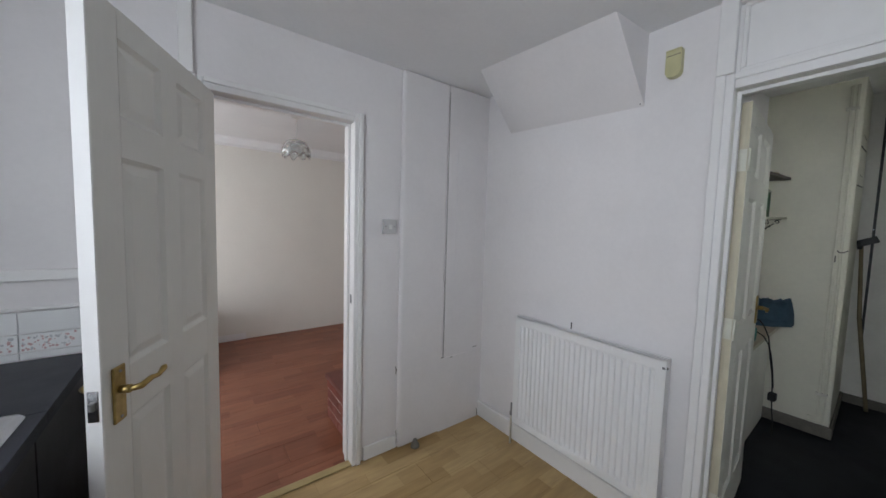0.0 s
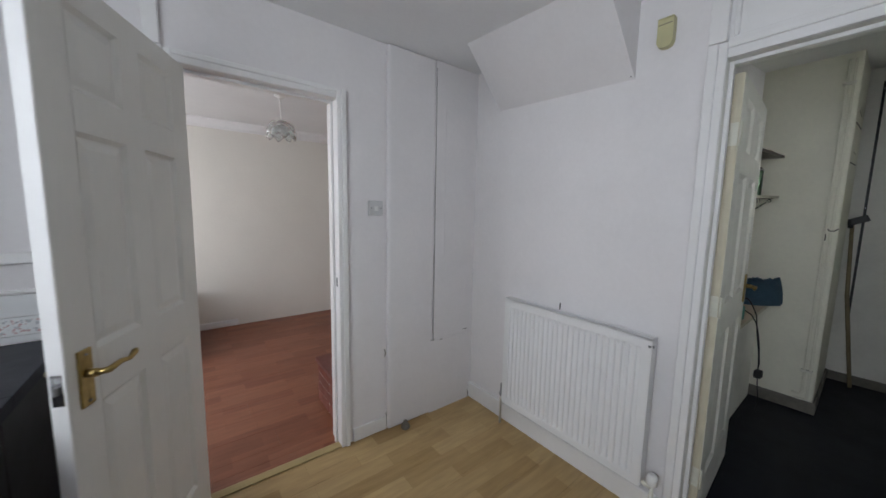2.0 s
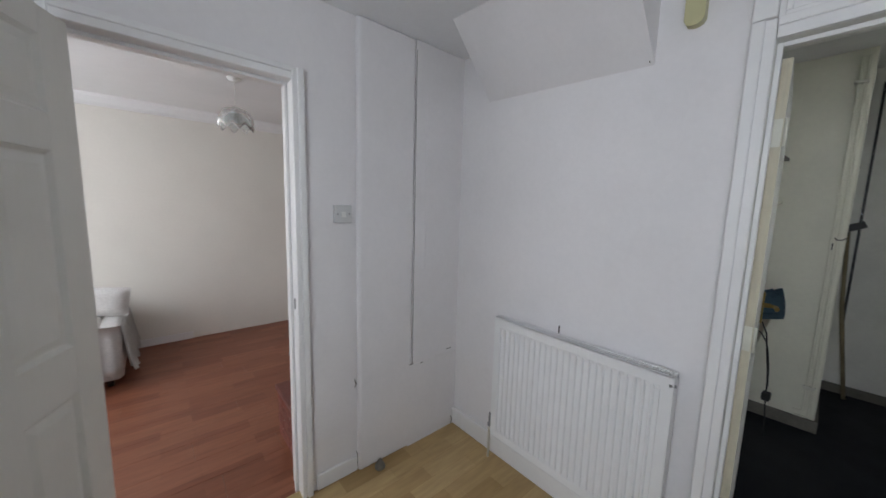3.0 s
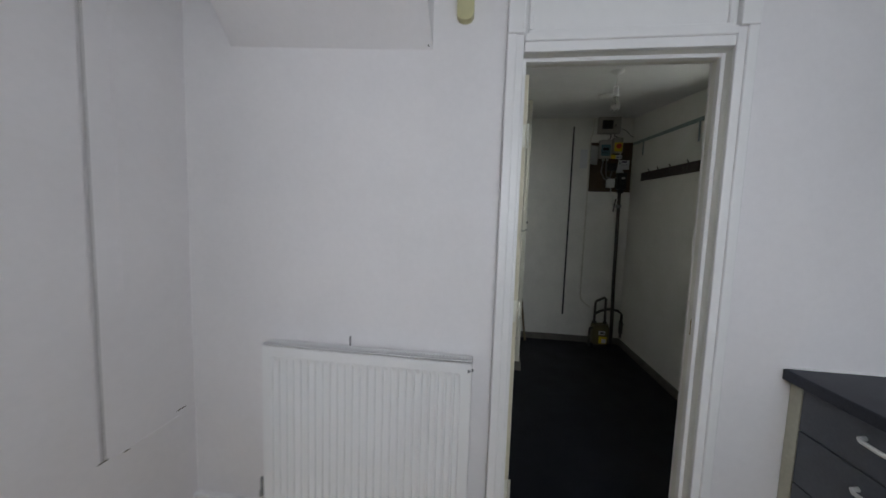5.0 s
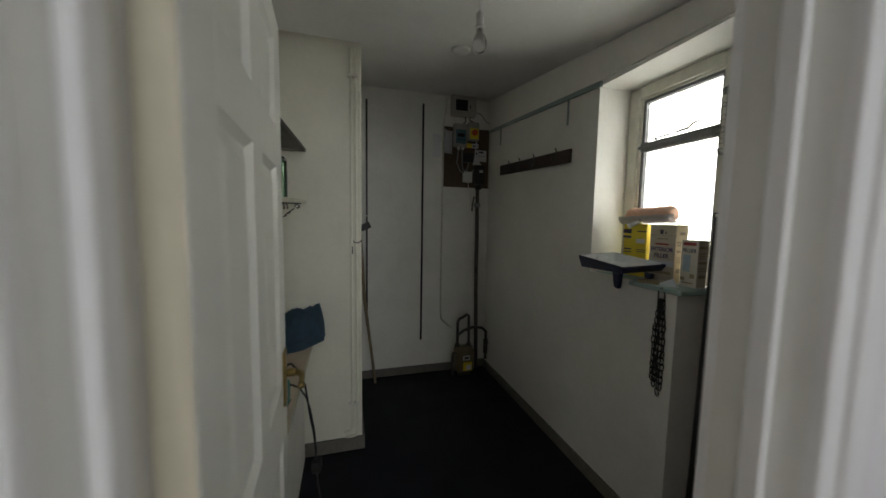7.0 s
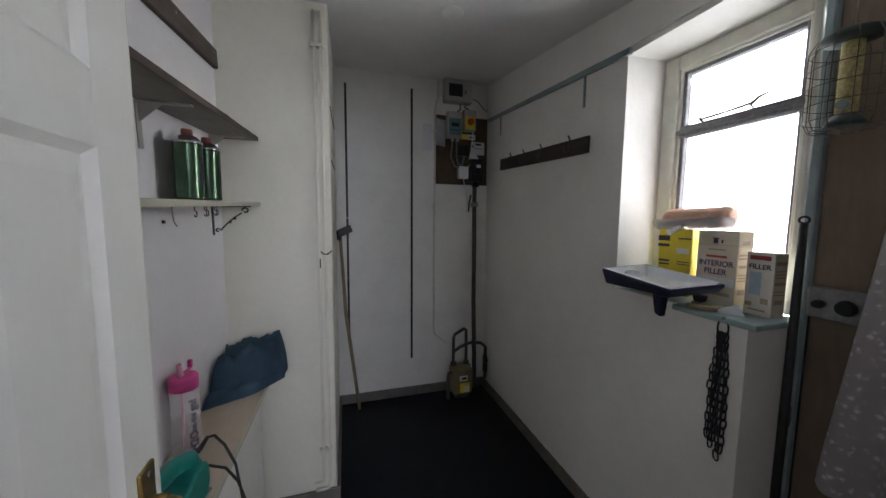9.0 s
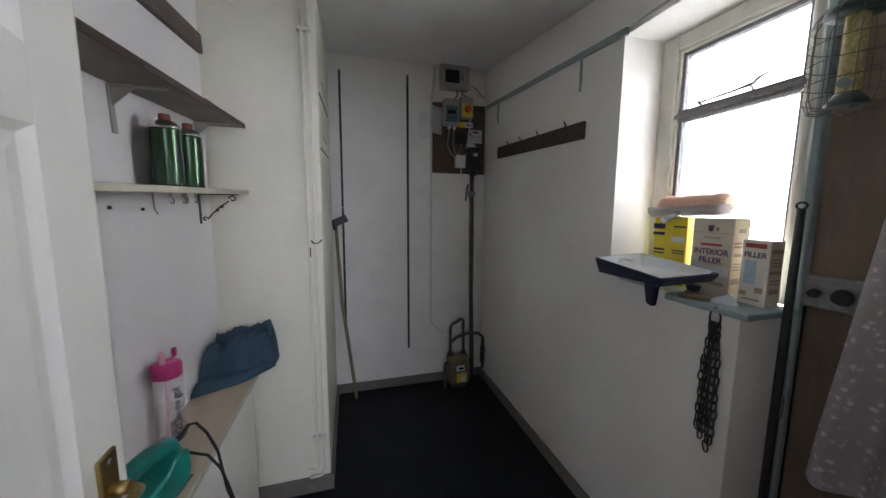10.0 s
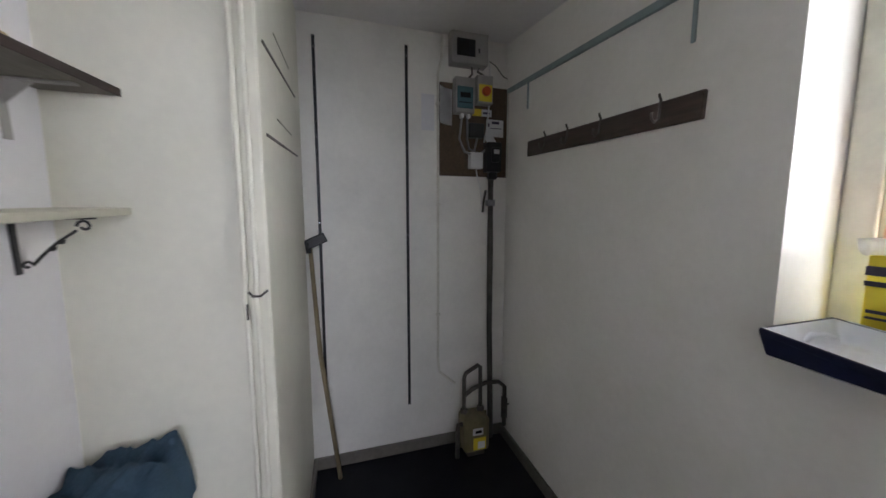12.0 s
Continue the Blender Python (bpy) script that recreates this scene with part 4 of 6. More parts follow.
def pendant():
    p = thing("pendant_lamp", "glass petal lampshade hanging on a short flex", "ceiling lamp", (-0.962, 1.40, 2.36))
    b = bmesh.new()
    lathe(b, [(0.045, 0.0), (0.045, -0.012), (0.02, -0.028), (0.008, -0.03)], (0, 0, 0), 20)
    part("ceiling_rose", b, M_PLASTIC, p)
    b = bmesh.new()
    tube(b, [(0, 0, -0.028), (0, 0, -0.21)], 0.003, 6)
    part("flex", b, M_PLASTIC, p)
    b = bmesh.new()
    lathe(b, [(0.012, 0), (0.018, -0.01), (0.018, -0.045), (0.024, -0.05)], (0, 0, -0.20), 14)
    part("lampholder", b, M_STEEL, p)
    n = 48
    b = bmesh.new()
    prof = ((0.020, -0.215), (0.058, -0.222), (0.092, -0.245), (0.112, -0.285), (0.118, -0.325), (0.108, -0.352))
    rings = []
    for i, (r, z) in enumerate(prof):
        k = i / (len(prof) - 1)
        rings.append([b.verts.new((r * (1 + 0.05 * k * math.cos(8 * a)) * math.cos(a), r * (1 + 0.05 * k * math.cos(8 * a)) * math.sin(a), z - 0.018 * k * math.cos(8 * a))) for a in (q * 2 * math.pi / n for q in range(n))])
    for u, v in zip(rings, rings[1:]):
        for k in range(n):
            f = b.faces.new((u[k], u[(k + 1) % n], v[(k + 1) % n], v[k]))
            f.smooth = True
    bmesh.ops.solidify(b, geom=list(b.faces), thickness=0.004)
    part("shade", b, M_SHADE, p, "etched glass petal shade")
    b = bmesh.new()
    tube(b, [(0.108 * (1 + 0.05 * math.cos(8 * a)) * math.cos(a), 0.108 * (1 + 0.05 * math.cos(8 * a)) * math.sin(a), -0.353 - 0.018 * math.cos(8 * a)) for a in (q * 2 * math.pi / 64 for q in range(64))], 0.0022, 6, True)
    part("shade_rim", b, M_STEEL, p)
    b = bmesh.new()
    lathe(b, [(0.012, 0), (0.014, -0.02), (0.028, -0.06), (0.022, -0.085), (0.004, -0.095)], (0, 0, -0.24), 16)
    part("bulb", b, M_PLASTIC, p)


pendant()


def sofa():
    s = thing("sofa", "small sofa under a frilled white throw", "sofa", (-2.42, 2.28, 0))
    part("base", boxes(((-0.72, -0.36, 0.06), (0.70, 0.40, 0.38)), bevel=0.03, seg=3), M_THROW, s)
    part("seat", boxes(((-0.66, -0.38, 0.38), (0.60, 0.22, 0.52)), bevel=0.045, seg=4), M_THROW, s)
    part("backrest", boxes(((-0.66, 0.16, 0.40), (0.60, 0.42, 0.57)), bevel=0.06, seg=4), M_THROW, s)
    for x in (-0.72, 0.56):
        part("armrest", boxes(((x, -0.36, 0.34), (x + 0.16, 0.38, 0.50)), bevel=0.055, seg=4), M_THROW, s)
    for nm, pts in (("throw_frill", [(0.715, -0.40 + 0.82 * k / 40) for k in range(41)]), ("throw_frill", [(-0.72 + 1.435 * k / 70, -0.405) for k in range(71)])):
        b = bmesh.new()
        rows = []
        for j, z in enumerate((0.505, 0.42, 0.30, 0.20, 0.13)):
            amp = 0.006 + 0.020 * j / 4
            side = nm == "throw_frill" and pts[0][0] == 0.715
            rows.append([b.verts.new((x + (amp * math.sin(k * 1.1 + 0.4 * math.sin(k * 0.37)) + 0.014 * j if side else 0), y + (0 if side else amp * math.sin(k * 1.1 + 0.4 * math.sin(k * 0.37)) - 0.014 * j), z + (0.012 * math.sin(k * 0.6) if j == 4 else 0))) for k, (x, y) in enumerate(pts)])
        for u, v in zip(rows, rows[1:]):
            for k in range(len(u) - 1):
                f = b.faces.new((u[k], u[k + 1], v[k + 1], v[k]))
                f.smooth = True
        bmesh.ops.solidify(b, geom=list(b.faces), thickness=0.005)
        part(nm, b, M_THROW, s, "gathered white frill")
    for x, y in ((-0.62, -0.28), (0.62, -0.28), (-0.62, 0.32), (0.62, 0.32)):
        b = bmesh.new()
        lathe(b, [(0.02, 0.0), (0.025, 0.062)], (x, y, 0.0), 10)
        part("foot", b, M_DARKWOOD, s)
    c = single("cushion", bmesh.new(), M_THROW, "knobbly white cushion leaning on the sofa", "cushion")
    b = bmesh.new()
    n = 14
    top, bot = [], []
    for i in range(n + 1):
        for j in range(n + 1):
            u, v = i / n * 2 - 1, j / n * 2 - 1
            th = 0.06 * (1 - u ** 4) * (1 - v ** 4) + 0.009 * math.sin(i * 2.1) * math.sin(j * 2.3)
            top.append(b.verts.new((u * 0.16, -th, v * 0.115)))
            bot.append(b.verts.new((u * 0.16, th, v * 0.115)))
    for i in range(n):
        for j in range(n):
            a = i * (n + 1) + j
            for L in (top, bot):
                f = b.faces.new((L[a], L[a + 1], L[a + n + 2], L[a + n + 1]))
                f.smooth = True
    bmesh.ops.recalc_face_normals(b, faces=b.faces)
    b.to_mesh(c.data)
    b.free()
    c.matrix_world = pose(-1.82, 2.22, 0.63, -18, 6, -8)
    return s


sofa()


def hearth():
    h = thing("brick_hearth", "low brick hearth with a dark red tiled top", "hearth", (-0.935, 0.17, 0))
    part("mortar_bed", boxes(((0.006, 0.006, 0.0), (1.0, 0.44, 0.285))), M_MORTAR, h, "grey mortar")
    part("top_slab", boxes(((-0.012, -0.002, 0.287), (1.01, 0.46, 0.322)), bevel=0.006, seg=2), M_HEARTH, h, "dark red tiled top")
    me = finish("brick", boxes(((0, 0, 0), (0.1025, 0.212, 0.063)), bevel=0.004), M_BRICK)
    for c in range(4):
        z = 0.004 + c * 0.0715
        y = 0.0 if c % 2 == 0 else -0.105
        while y < 0.40:
            y0 = max(0.0, y)
            b = new("brick", me)
            b.parent = h
            b.matrix_local = Matrix.Translation((0.0, y0, z)) @ Matrix.Diagonal((1, (min(y + 0.212, 0.442) - y0) / 0.212, 1, 1))
            y += 0.224


hearth()

# ---- utility room: window and back door ----


def utility_window():
    w = setting("window_utility", boxes(((1.275, -3.16, 1.19), (1.343, -3.09, 2.20)), ((0.825, -3.16, 1.19), (0.848, -3.09, 2.20)), ((0.848, -3.16, 2.14), (1.275, -3.09, 2.20)), ((0.848, -3.16, 1.19), (1.275, -3.09, 1.245)), bevel=0.006, seg=2), M_FRAME, "cream wooden frame with worn grey metal casements")
    part("frame_bead", boxes(((1.262, -3.12, 1.245), (1.275, -3.10, 2.14)), ((0.848, -3.12, 1.245), (0.857, -3.10, 2.14)), ((0.857, -3.12, 2.128), (1.262, -3.10, 2.14)), bevel=0.002), M_FRAME, w)
    c = part("casement", boxes(((1.247, -3.14, 1.25), (1.266, -3.108, 1.868)), ((0.853, -3.14, 1.25), (0.869, -3.108, 1.868)), ((0.869, -3.14, 1.25), (1.247, -3.108, 1.27)), ((0.869, -3.14, 1.852), (1.247, -3.108, 1.868)), bevel=0.003), M_CASEMENT, w, "worn grey metal casement")
    f = part("fanlight", boxes(((1.247, -3.14, 1.885), (1.266, -3.108, 2.13)), ((0.853, -3.14, 1.885), (0.869, -3.108, 2.13)), ((0.869, -3.14, 1.885), (1.247, -3.108, 1.903)), ((0.869, -3.14, 2.112), (1.247, -3.108, 2.13)), bevel=0.003), M_CASEMENT, w, "worn grey metal fanlight")
    part("transom", boxes(((0.848, -3.145, 1.8685), (1.275, -3.092, 1.8845)), ((0.857, -3.106, 1.855), (1.262, -3.098, 1.900)), bevel=0.003), M_CASEMENT, w)
    for p, z0, z1 in ((c, 1.27, 1.852), (f, 1.903, 2.112)):
        g = part("pane", boxes(((0.869, -3.127, z0), (1.247, -3.123, z1))), M_GLASS, p)
        g.visible_shadow = False
    b = bmesh.new()
    tube(b, [(1.17, -3.095, 1.908), (1.05, -3.088, 1.910), (0.985, -3.084, 1.914), (0.965, -3.078, 1.926), (0.93, -3.070, 1.930)], [0.005, 0.005, 0.006, 0.005, 0.004], 6)
    tube(b, [(1.17, -3.108, 1.900), (1.17, -3.088, 1.912)], 0.006, 6)
    tube(b, [(0.995, -3.108, 1.900), (0.995, -3.084, 1.916)], 0.004, 6)
    part("casement_stay", b, M_CASEMENT, w, "bent metal window stay")
    return w


utility_window()
single("window_sill", boxes(((1.062, -3.09, WZ0 - 0.010), (1.343, -2.907, WZ0 + 0.012)), ((0.792, -3.09, WZ0 - 0.010), (1.06, -2.868, WZ0 + 0.012)), bevel=0.007, seg=3), M_SILL, "blue-green painted window sill, scuffed", "window sill")


def back_door():
    d = thing("door_back", "brown hardboard back door, shut, with a rim lock", "door", (0.165, -3.15, 0))
    d["kind"] = "structure"
    part("slab", boxes(((0.0, 0.0, 0.006), (0.627, 0.042, 2.195)), bevel=0.003), M_BROWNDOOR, d)
    part("door_frame", boxes(((0.629, -0.03, 0.0), (0.652, 0.065, 2.20)), bevel=0.004), M_RAIL, d, "blue-grey painted door frame")
    k = part("rim_lock", boxes(((0.490, 0.043, 1.205), (0.622, 0.068, 1.300)), bevel=0.004, seg=2), M_GALV, d, "dull metal rim lock")
    for x, r in ((0.588, 0.014), (0.530, 0.024)):
        b = bmesh.new()
        tube(b, [(x, 0.067, 1.252), (x, 0.085, 1.252), (x, 0.10, 1.252)], [r * 0.6, r, r * 0.8], 14)
        part("knob", b, M_BLACK, k)
    part("frame_plate", boxes(((0.630, 0.066, 0.83), (0.648, 0.074, 0.90)), bevel=0.002), M_STEEL, d)
    part("weather_strip", boxes(((0.622, 0.043, 0.01), (0.626, 0.048, 1.20))), M_BLACK, d)


back_door()


def curtain():
    n, rows = 60, 22
    b = bmesh.new()
    grid = []
    for j in range(rows + 1):
        v = j / rows
        z = 2.10 - 1.33 * v
        left = 0.575 + 0.120 * v ** 1.2
        right = 0.200
        line = []
        for i in range(n + 1):
            u = i / n
            x = left + (right - left) * u
            fold = math.sin(u * 26 + 0.6 * math.sin(v * 3)) * (0.012 + 0.014 * v)
            line.append(b.verts.new((x, -3.035 + fold + 0.02 * v, z - 0.035 * math.sin(u * 9 + 1) * (v > 0.97) - 0.09 * u * v)))
        grid.append(line)
    for p, q in zip(grid, grid[1:]):
        for i in range(n):
            f = b.faces.new((p[i], p[i + 1], q[i + 1], q[i]))
            f.smooth = True
    bmesh.ops.solidify(b, geom=list(b.faces), thickness=0.0015)
    c = thing("lace_curtain", "pale grey-pink lace curtain hanging over the back door", "curtain", (0, 0, 0))
    part("cloth", b, M_LACE, c)
    b = bmesh.new()
    tube(b, [(0.17, -3.035, 2.105), (0.54, -3.035, 2.105)], 0.006, 8)
    tube(b, [(0.18, -3.11, 2.105), (0.18, -3.03, 2.105)], 0.004, 6)
    tube(b, [(0.53, -3.11, 2.105), (0.53, -3.03, 2.105)], 0.004, 6)
    part("curtain_wire", b, M_GALV, c)


curtain()


def door_pole():
    p = thing("iron_bar", "dark metal bar leaning in the door recess", "metal bar", (0, 0, 0))
    b = bmesh.new()
    tube(b, [(0.742, -2.925, 0.0), (0.752, -2.955, 0.45), (0.768, -2.99, 1.10), (0.776, -3.005, 1.495)], [0.013, 0.012, 0.012, 0.010], 10)
    part("shaft", b, M_BLACK, p)
    b = bmesh.new()
    tube(b, [(0.776 + 0.012 * math.cos(a), -3.005, 1.503 + 0.010 * math.sin(a)) for a in (k * 2 * math.pi / 12 for k in range(12))], 0.0035, 6, True)
    part("ring_end", b, M_BLACK, p)


door_pole()


def bird_feeder():
    c = (0.706, -2.985)
    f = thing("bird_feeder", "caged bird feeder with seed, hanging from a hook", "bird feeder", (*c, 1.752))
    b = bmesh.new()
    lathe(b, [(0.021, 0.03), (0.021, 0.215)], (0, 0, 0), 18)
    part("seed_tube", b, M_SEED, f, "clear tube full of yellow seed")
    b = bmesh.new()
    lathe(b, [(0.034, 0.0), (0.040, 0.006), (0.034, 0.016), (0.022, 0.032)], (0, 0, 0), 20)
    part("base_tray", b, M_GREENPL, f, "green plastic base")
    b = bmesh.new()
    lathe(b, [(0.024, 0.215), (0.060, 0.222), (0.058, 0.234), (0.036, 0.246), (0.010, 0.250)], (0, 0, 0), 20)
    part("lid", b, M_GREENPL, f)
    b = bmesh.new()
    lathe(b, [(0.012, 0.0), (0.012, 0.014)], (0, 0, 0), 12)
    bmesh.ops.rotate(b, verts=b.verts, cent=(0, 0, 0), matrix=Matrix.Rotation(radians(90), 3, "X"))
    bmesh.ops.translate(b, verts=b.verts, vec=(-0.004, 0.034, 0.052))
    part("feeding_port", b, M_RAIL, f)
    for k in range(12):
        a = k * 2 * math.pi / 12
        b = bmesh.new()
        tube(b, [(r * math.cos(a), r * math.sin(a), z) for r, z in ((0.03, -0.012), (0.068, -0.008), (0.079, 0.02), (0.080, 0.12), (0.079, 0.205), (0.062, 0.236))], 0.0013, 5)
        part("cage_wire", b, M_OLDPIPE, f)
    for z, r in ((0.018, 0.079), (0.058, 0.080), (0.105, 0.080), (0.152, 0.080), (0.198, 0.079), (-0.008, 0.068)):
        b = bmesh.new()
        tube(b, [(r * math.cos(k * 2 * math.pi / 28), r * math.sin(k * 2 * math.pi / 28), z) for k in range(28)], 0.0013, 5, True)
        part("cage_ring", b, M_OLDPIPE, f)
    b = bmesh.new()
    tube(b, [(0, 0, 0.248), (0.0, 0, 0.34), (0.004, 0, 0.40), (0.003, 0, 0.462)], 0.0018, 6)
    part("hanging_wire", b, M_GALV, f)


bird_feeder()

# ---- things on the sill ----
SILL = WZ0 + 0.0125


def carton(name, label, place, turn, w, d, h, front, side, tilt=0.0):
    t = thing(name, label, "box", place, turn=(tilt, 0, turn))
    part("body", boxes(((-w / 2, -d / 2, 0), (w / 2, d / 2, h)), bevel=0.0012), front, t)
    part("side_print", boxes(((w / 2 - 0.0005, -d / 2 + 0.002, 0.002), (w / 2 + 0.0006, d / 2 - 0.002, h - 0.002))), side, t)
    part("side_print", boxes(((-w / 2 - 0.0006, -d / 2 + 0.002, 0.002), (-w / 2 + 0.0005, d / 2 - 0.002, h - 0.002))), side, t)
    part("top_flap", boxes(((-w / 2 + 0.002, -d / 2 + 0.001, h), (w / 2 - 0.002, d / 2 - 0.001, h + 0.0012))), side, t)
    return t


def face(d):
    """A place on the carton's front, which looks along +y: text runs the right way round for one who faces it."""
    return Matrix.Rotation(radians(180), 4, "Z") @ Matrix.Translation((0, -d / 2 - 0.0007, 0)) @ Matrix.Rotation(radians(90), 4, "X")


def bars(parent, specs, y, material, name="print_bar"):
    for x, z, w, h in specs:
        part(name, boxes(((x - w / 2, y, z - h / 2), (x + w / 2, y + 0.0007, z + h / 2))), material, parent)


yb = carton("powder_carton", "bright yellow carton standing on the sill", (1.186, -3.045, SILL), 4, 0.134, 0.050, 0.273, M_YELLOW, M_YELLOW)
bars(yb, [(0.045, 0.235, 0.05, 0.022), (0.045, 0.205, 0.05, 0.012), (0.04, 0.14, 0.045, 0.008), (0.04, 0.125, 0.045, 0.006), (0.045, 0.09, 0.05, 0.010), (-0.04, 0.235, 0.05, 0.006), (-0.04, 0.14, 0.05, 0.004), (-0.04, 0.13, 0.05, 0.004), (-0.04, 0.085, 0.055, 0.016)], 0.0251, M_INK)
bars(yb, [(-0.035, 0.185, 0.05, 0.022)], 0.0251, M_PAPER)
wb2 = carton("powder_carton", "white and orange carton behind the filler box", (1.078, -3.062, SILL), 0, 0.046, 0.04, 0.246, M_PAPER, M_YELLOW)
bars(wb2, [(0.0, 0.17, 0.044, 0.03), (0.0, 0.12, 0.044, 0.02)], 0.0202, M_ORANGE)
ib = carton("filler_carton", "beige carton lettered interior filler, on the sill", (1.004, -3.035, SILL), -3, 0.142, 0.070, 0.272, M_CARD, M_CARDSIDE)
for k, (word, z, s) in enumerate((("INTERIOR", 0.154, 0.0275), ("FILLER", 0.124, 0.0285))):
    lettering("lettering", word, s, face(0.070) @ Matrix.Translation((0, z, 0)), M_VIOLET, ib)
bars(ib, [(0.0, 0.18, 0.075, 0.008)], 0.0352, M_RED)
bars(ib, [(0.0, 0.205, 0.06, 0.005)], 0.0352, M_CARDSIDE)
bars(ib, [(0.0, 0.222, 0.148, 0.0015), (0.0, 0.045, 0.11, 0.012), (0.02, 0.07, 0.07, 0.006)], 0.0352, M_CARDSIDE)
bars(ib, [(0.005, 0.235, 0.016, 0.016), (0.005, 0.246, 0.022, 0.005), (-0.018, 0.235, 0.006, 0.012)], 0.0354, M_INK)
bars(ib, [(0.0, 0.09, 0.13, 0.03)], 0.0351, M_PAPER)
fb = carton("filler_carton", "smaller pale filler carton with a blue picture", (0.866, -3.024, SILL), -5, 0.080, 0.055, 0.206, M_CARTON_PALE, M_CARD)
lettering("lettering", "FILLER", 0.023, face(0.055) @ Matrix.Translation((0, 0.160, 0)), M_INK, fb)
bars(fb, [(0.0, 0.19, 0.06, 0.014)], 0.0277, M_RED)
bars(fb, [(0.01, 0.105, 0.034, 0.075)], 0.0277, M_PALEBLUE)
bars(fb, [(-0.02, 0.05, 0.022, 0.018), (0.025, 0.035, 0.02, 0.014), (0.0, 0.018, 0.05, 0.006)], 0.0279, M_CARDSIDE)


def side_lines(parent, w, rows, material):
    """Small print on the carton's end, which looks along -x."""
    for z, d, h in rows:
        part("print_bar", boxes(((-w / 2 - 0.0014, -d / 2, z - h / 2), (-w / 2 - 0.0007, d / 2, z + h / 2))), material, parent)


side_lines(fb, 0.080, ((0.175, 0.044, 0.012), (0.15, 0.040, 0.004), (0.14, 0.042, 0.004), (0.13, 0.038, 0.004), (0.11, 0.044, 0.010), (0.085, 0.040, 0.004), (0.075, 0.042, 0.004), (0.05, 0.036, 0.014)), M_CARDSIDE)
side_lines(ib, 0.142, ((0.232, 0.030, 0.014), (0.19, 0.056, 0.006), (0.178, 0.056, 0.006), (0.150, 0.050, 0.010), (0.12, 0.056, 0.004), (0.11, 0.052, 0.004), (0.10, 0.056, 0.004), (0.06, 0.050, 0.020)), M_BROWNDOOR)


def roller_sleeve():
    r = thing("paint_roller_sleeve", "fluffy peach roller sleeve in torn plastic, on the cartons", "roller sleeve", (1.105, -3.03, 1.466), turn=(0, 2, 3))
    b = bmesh.new()
    pts = [(-0.125, 0, 0.043), (-0.122, 0, 0.043), (-0.112, 0, 0.044)] + [(-0.10 + 0.01 * k, 0, 0.044) for k in range(21)] + [(0.112, 0, 0.044), (0.122, 0, 0.043), (0.125, 0, 0.043)]
    tube(b, pts, [0.022, 0.031, 0.037] + [0.039] * 21 + [0.037, 0.031, 0.022], 28)
    for v in b.verts:
        v.co += Vector((0, 0.003, 0.004)) * noise.noise(v.co * 55)
    part("fleece", b, M_SLEEVE, r)
    b = bmesh.new()
    rings = []
    for i in range(13):
        x = -0.155 + 0.31 * i / 12
        wob = 0.006 * math.sin(i * 2.4)
        rings.append([b.verts.new((x, 0.046 * math.cos(a) + wob * 0.4, 0.040 + 0.042 * math.sin(a) + wob * 0.3)) for a in (radians(180 + 180 * k / 10) for k in range(11))])
    for u, v in zip(rings, rings[1:]):
        for k in range(10):
            f = b.faces.new((u[k], u[k + 1], v[k + 1], v[k]))
            f.smooth = True
    bmesh.ops.solidify(b, geom=list(b.faces), thickness=0.001)
    part("plastic_wrap", b, M_FILM, r, "clouded clear plastic wrap")


roller_sleeve()
hp = bmesh.new()
tube(hp, [(1.150, -2.940, 1.450), (1.137, -2.984, 1.471), (1.124, -3.030, 1.493)], 0.0115, 16)
single("metal_tube", hp, M_STEEL, "short bright metal tube lying on the yellow carton", "tube")


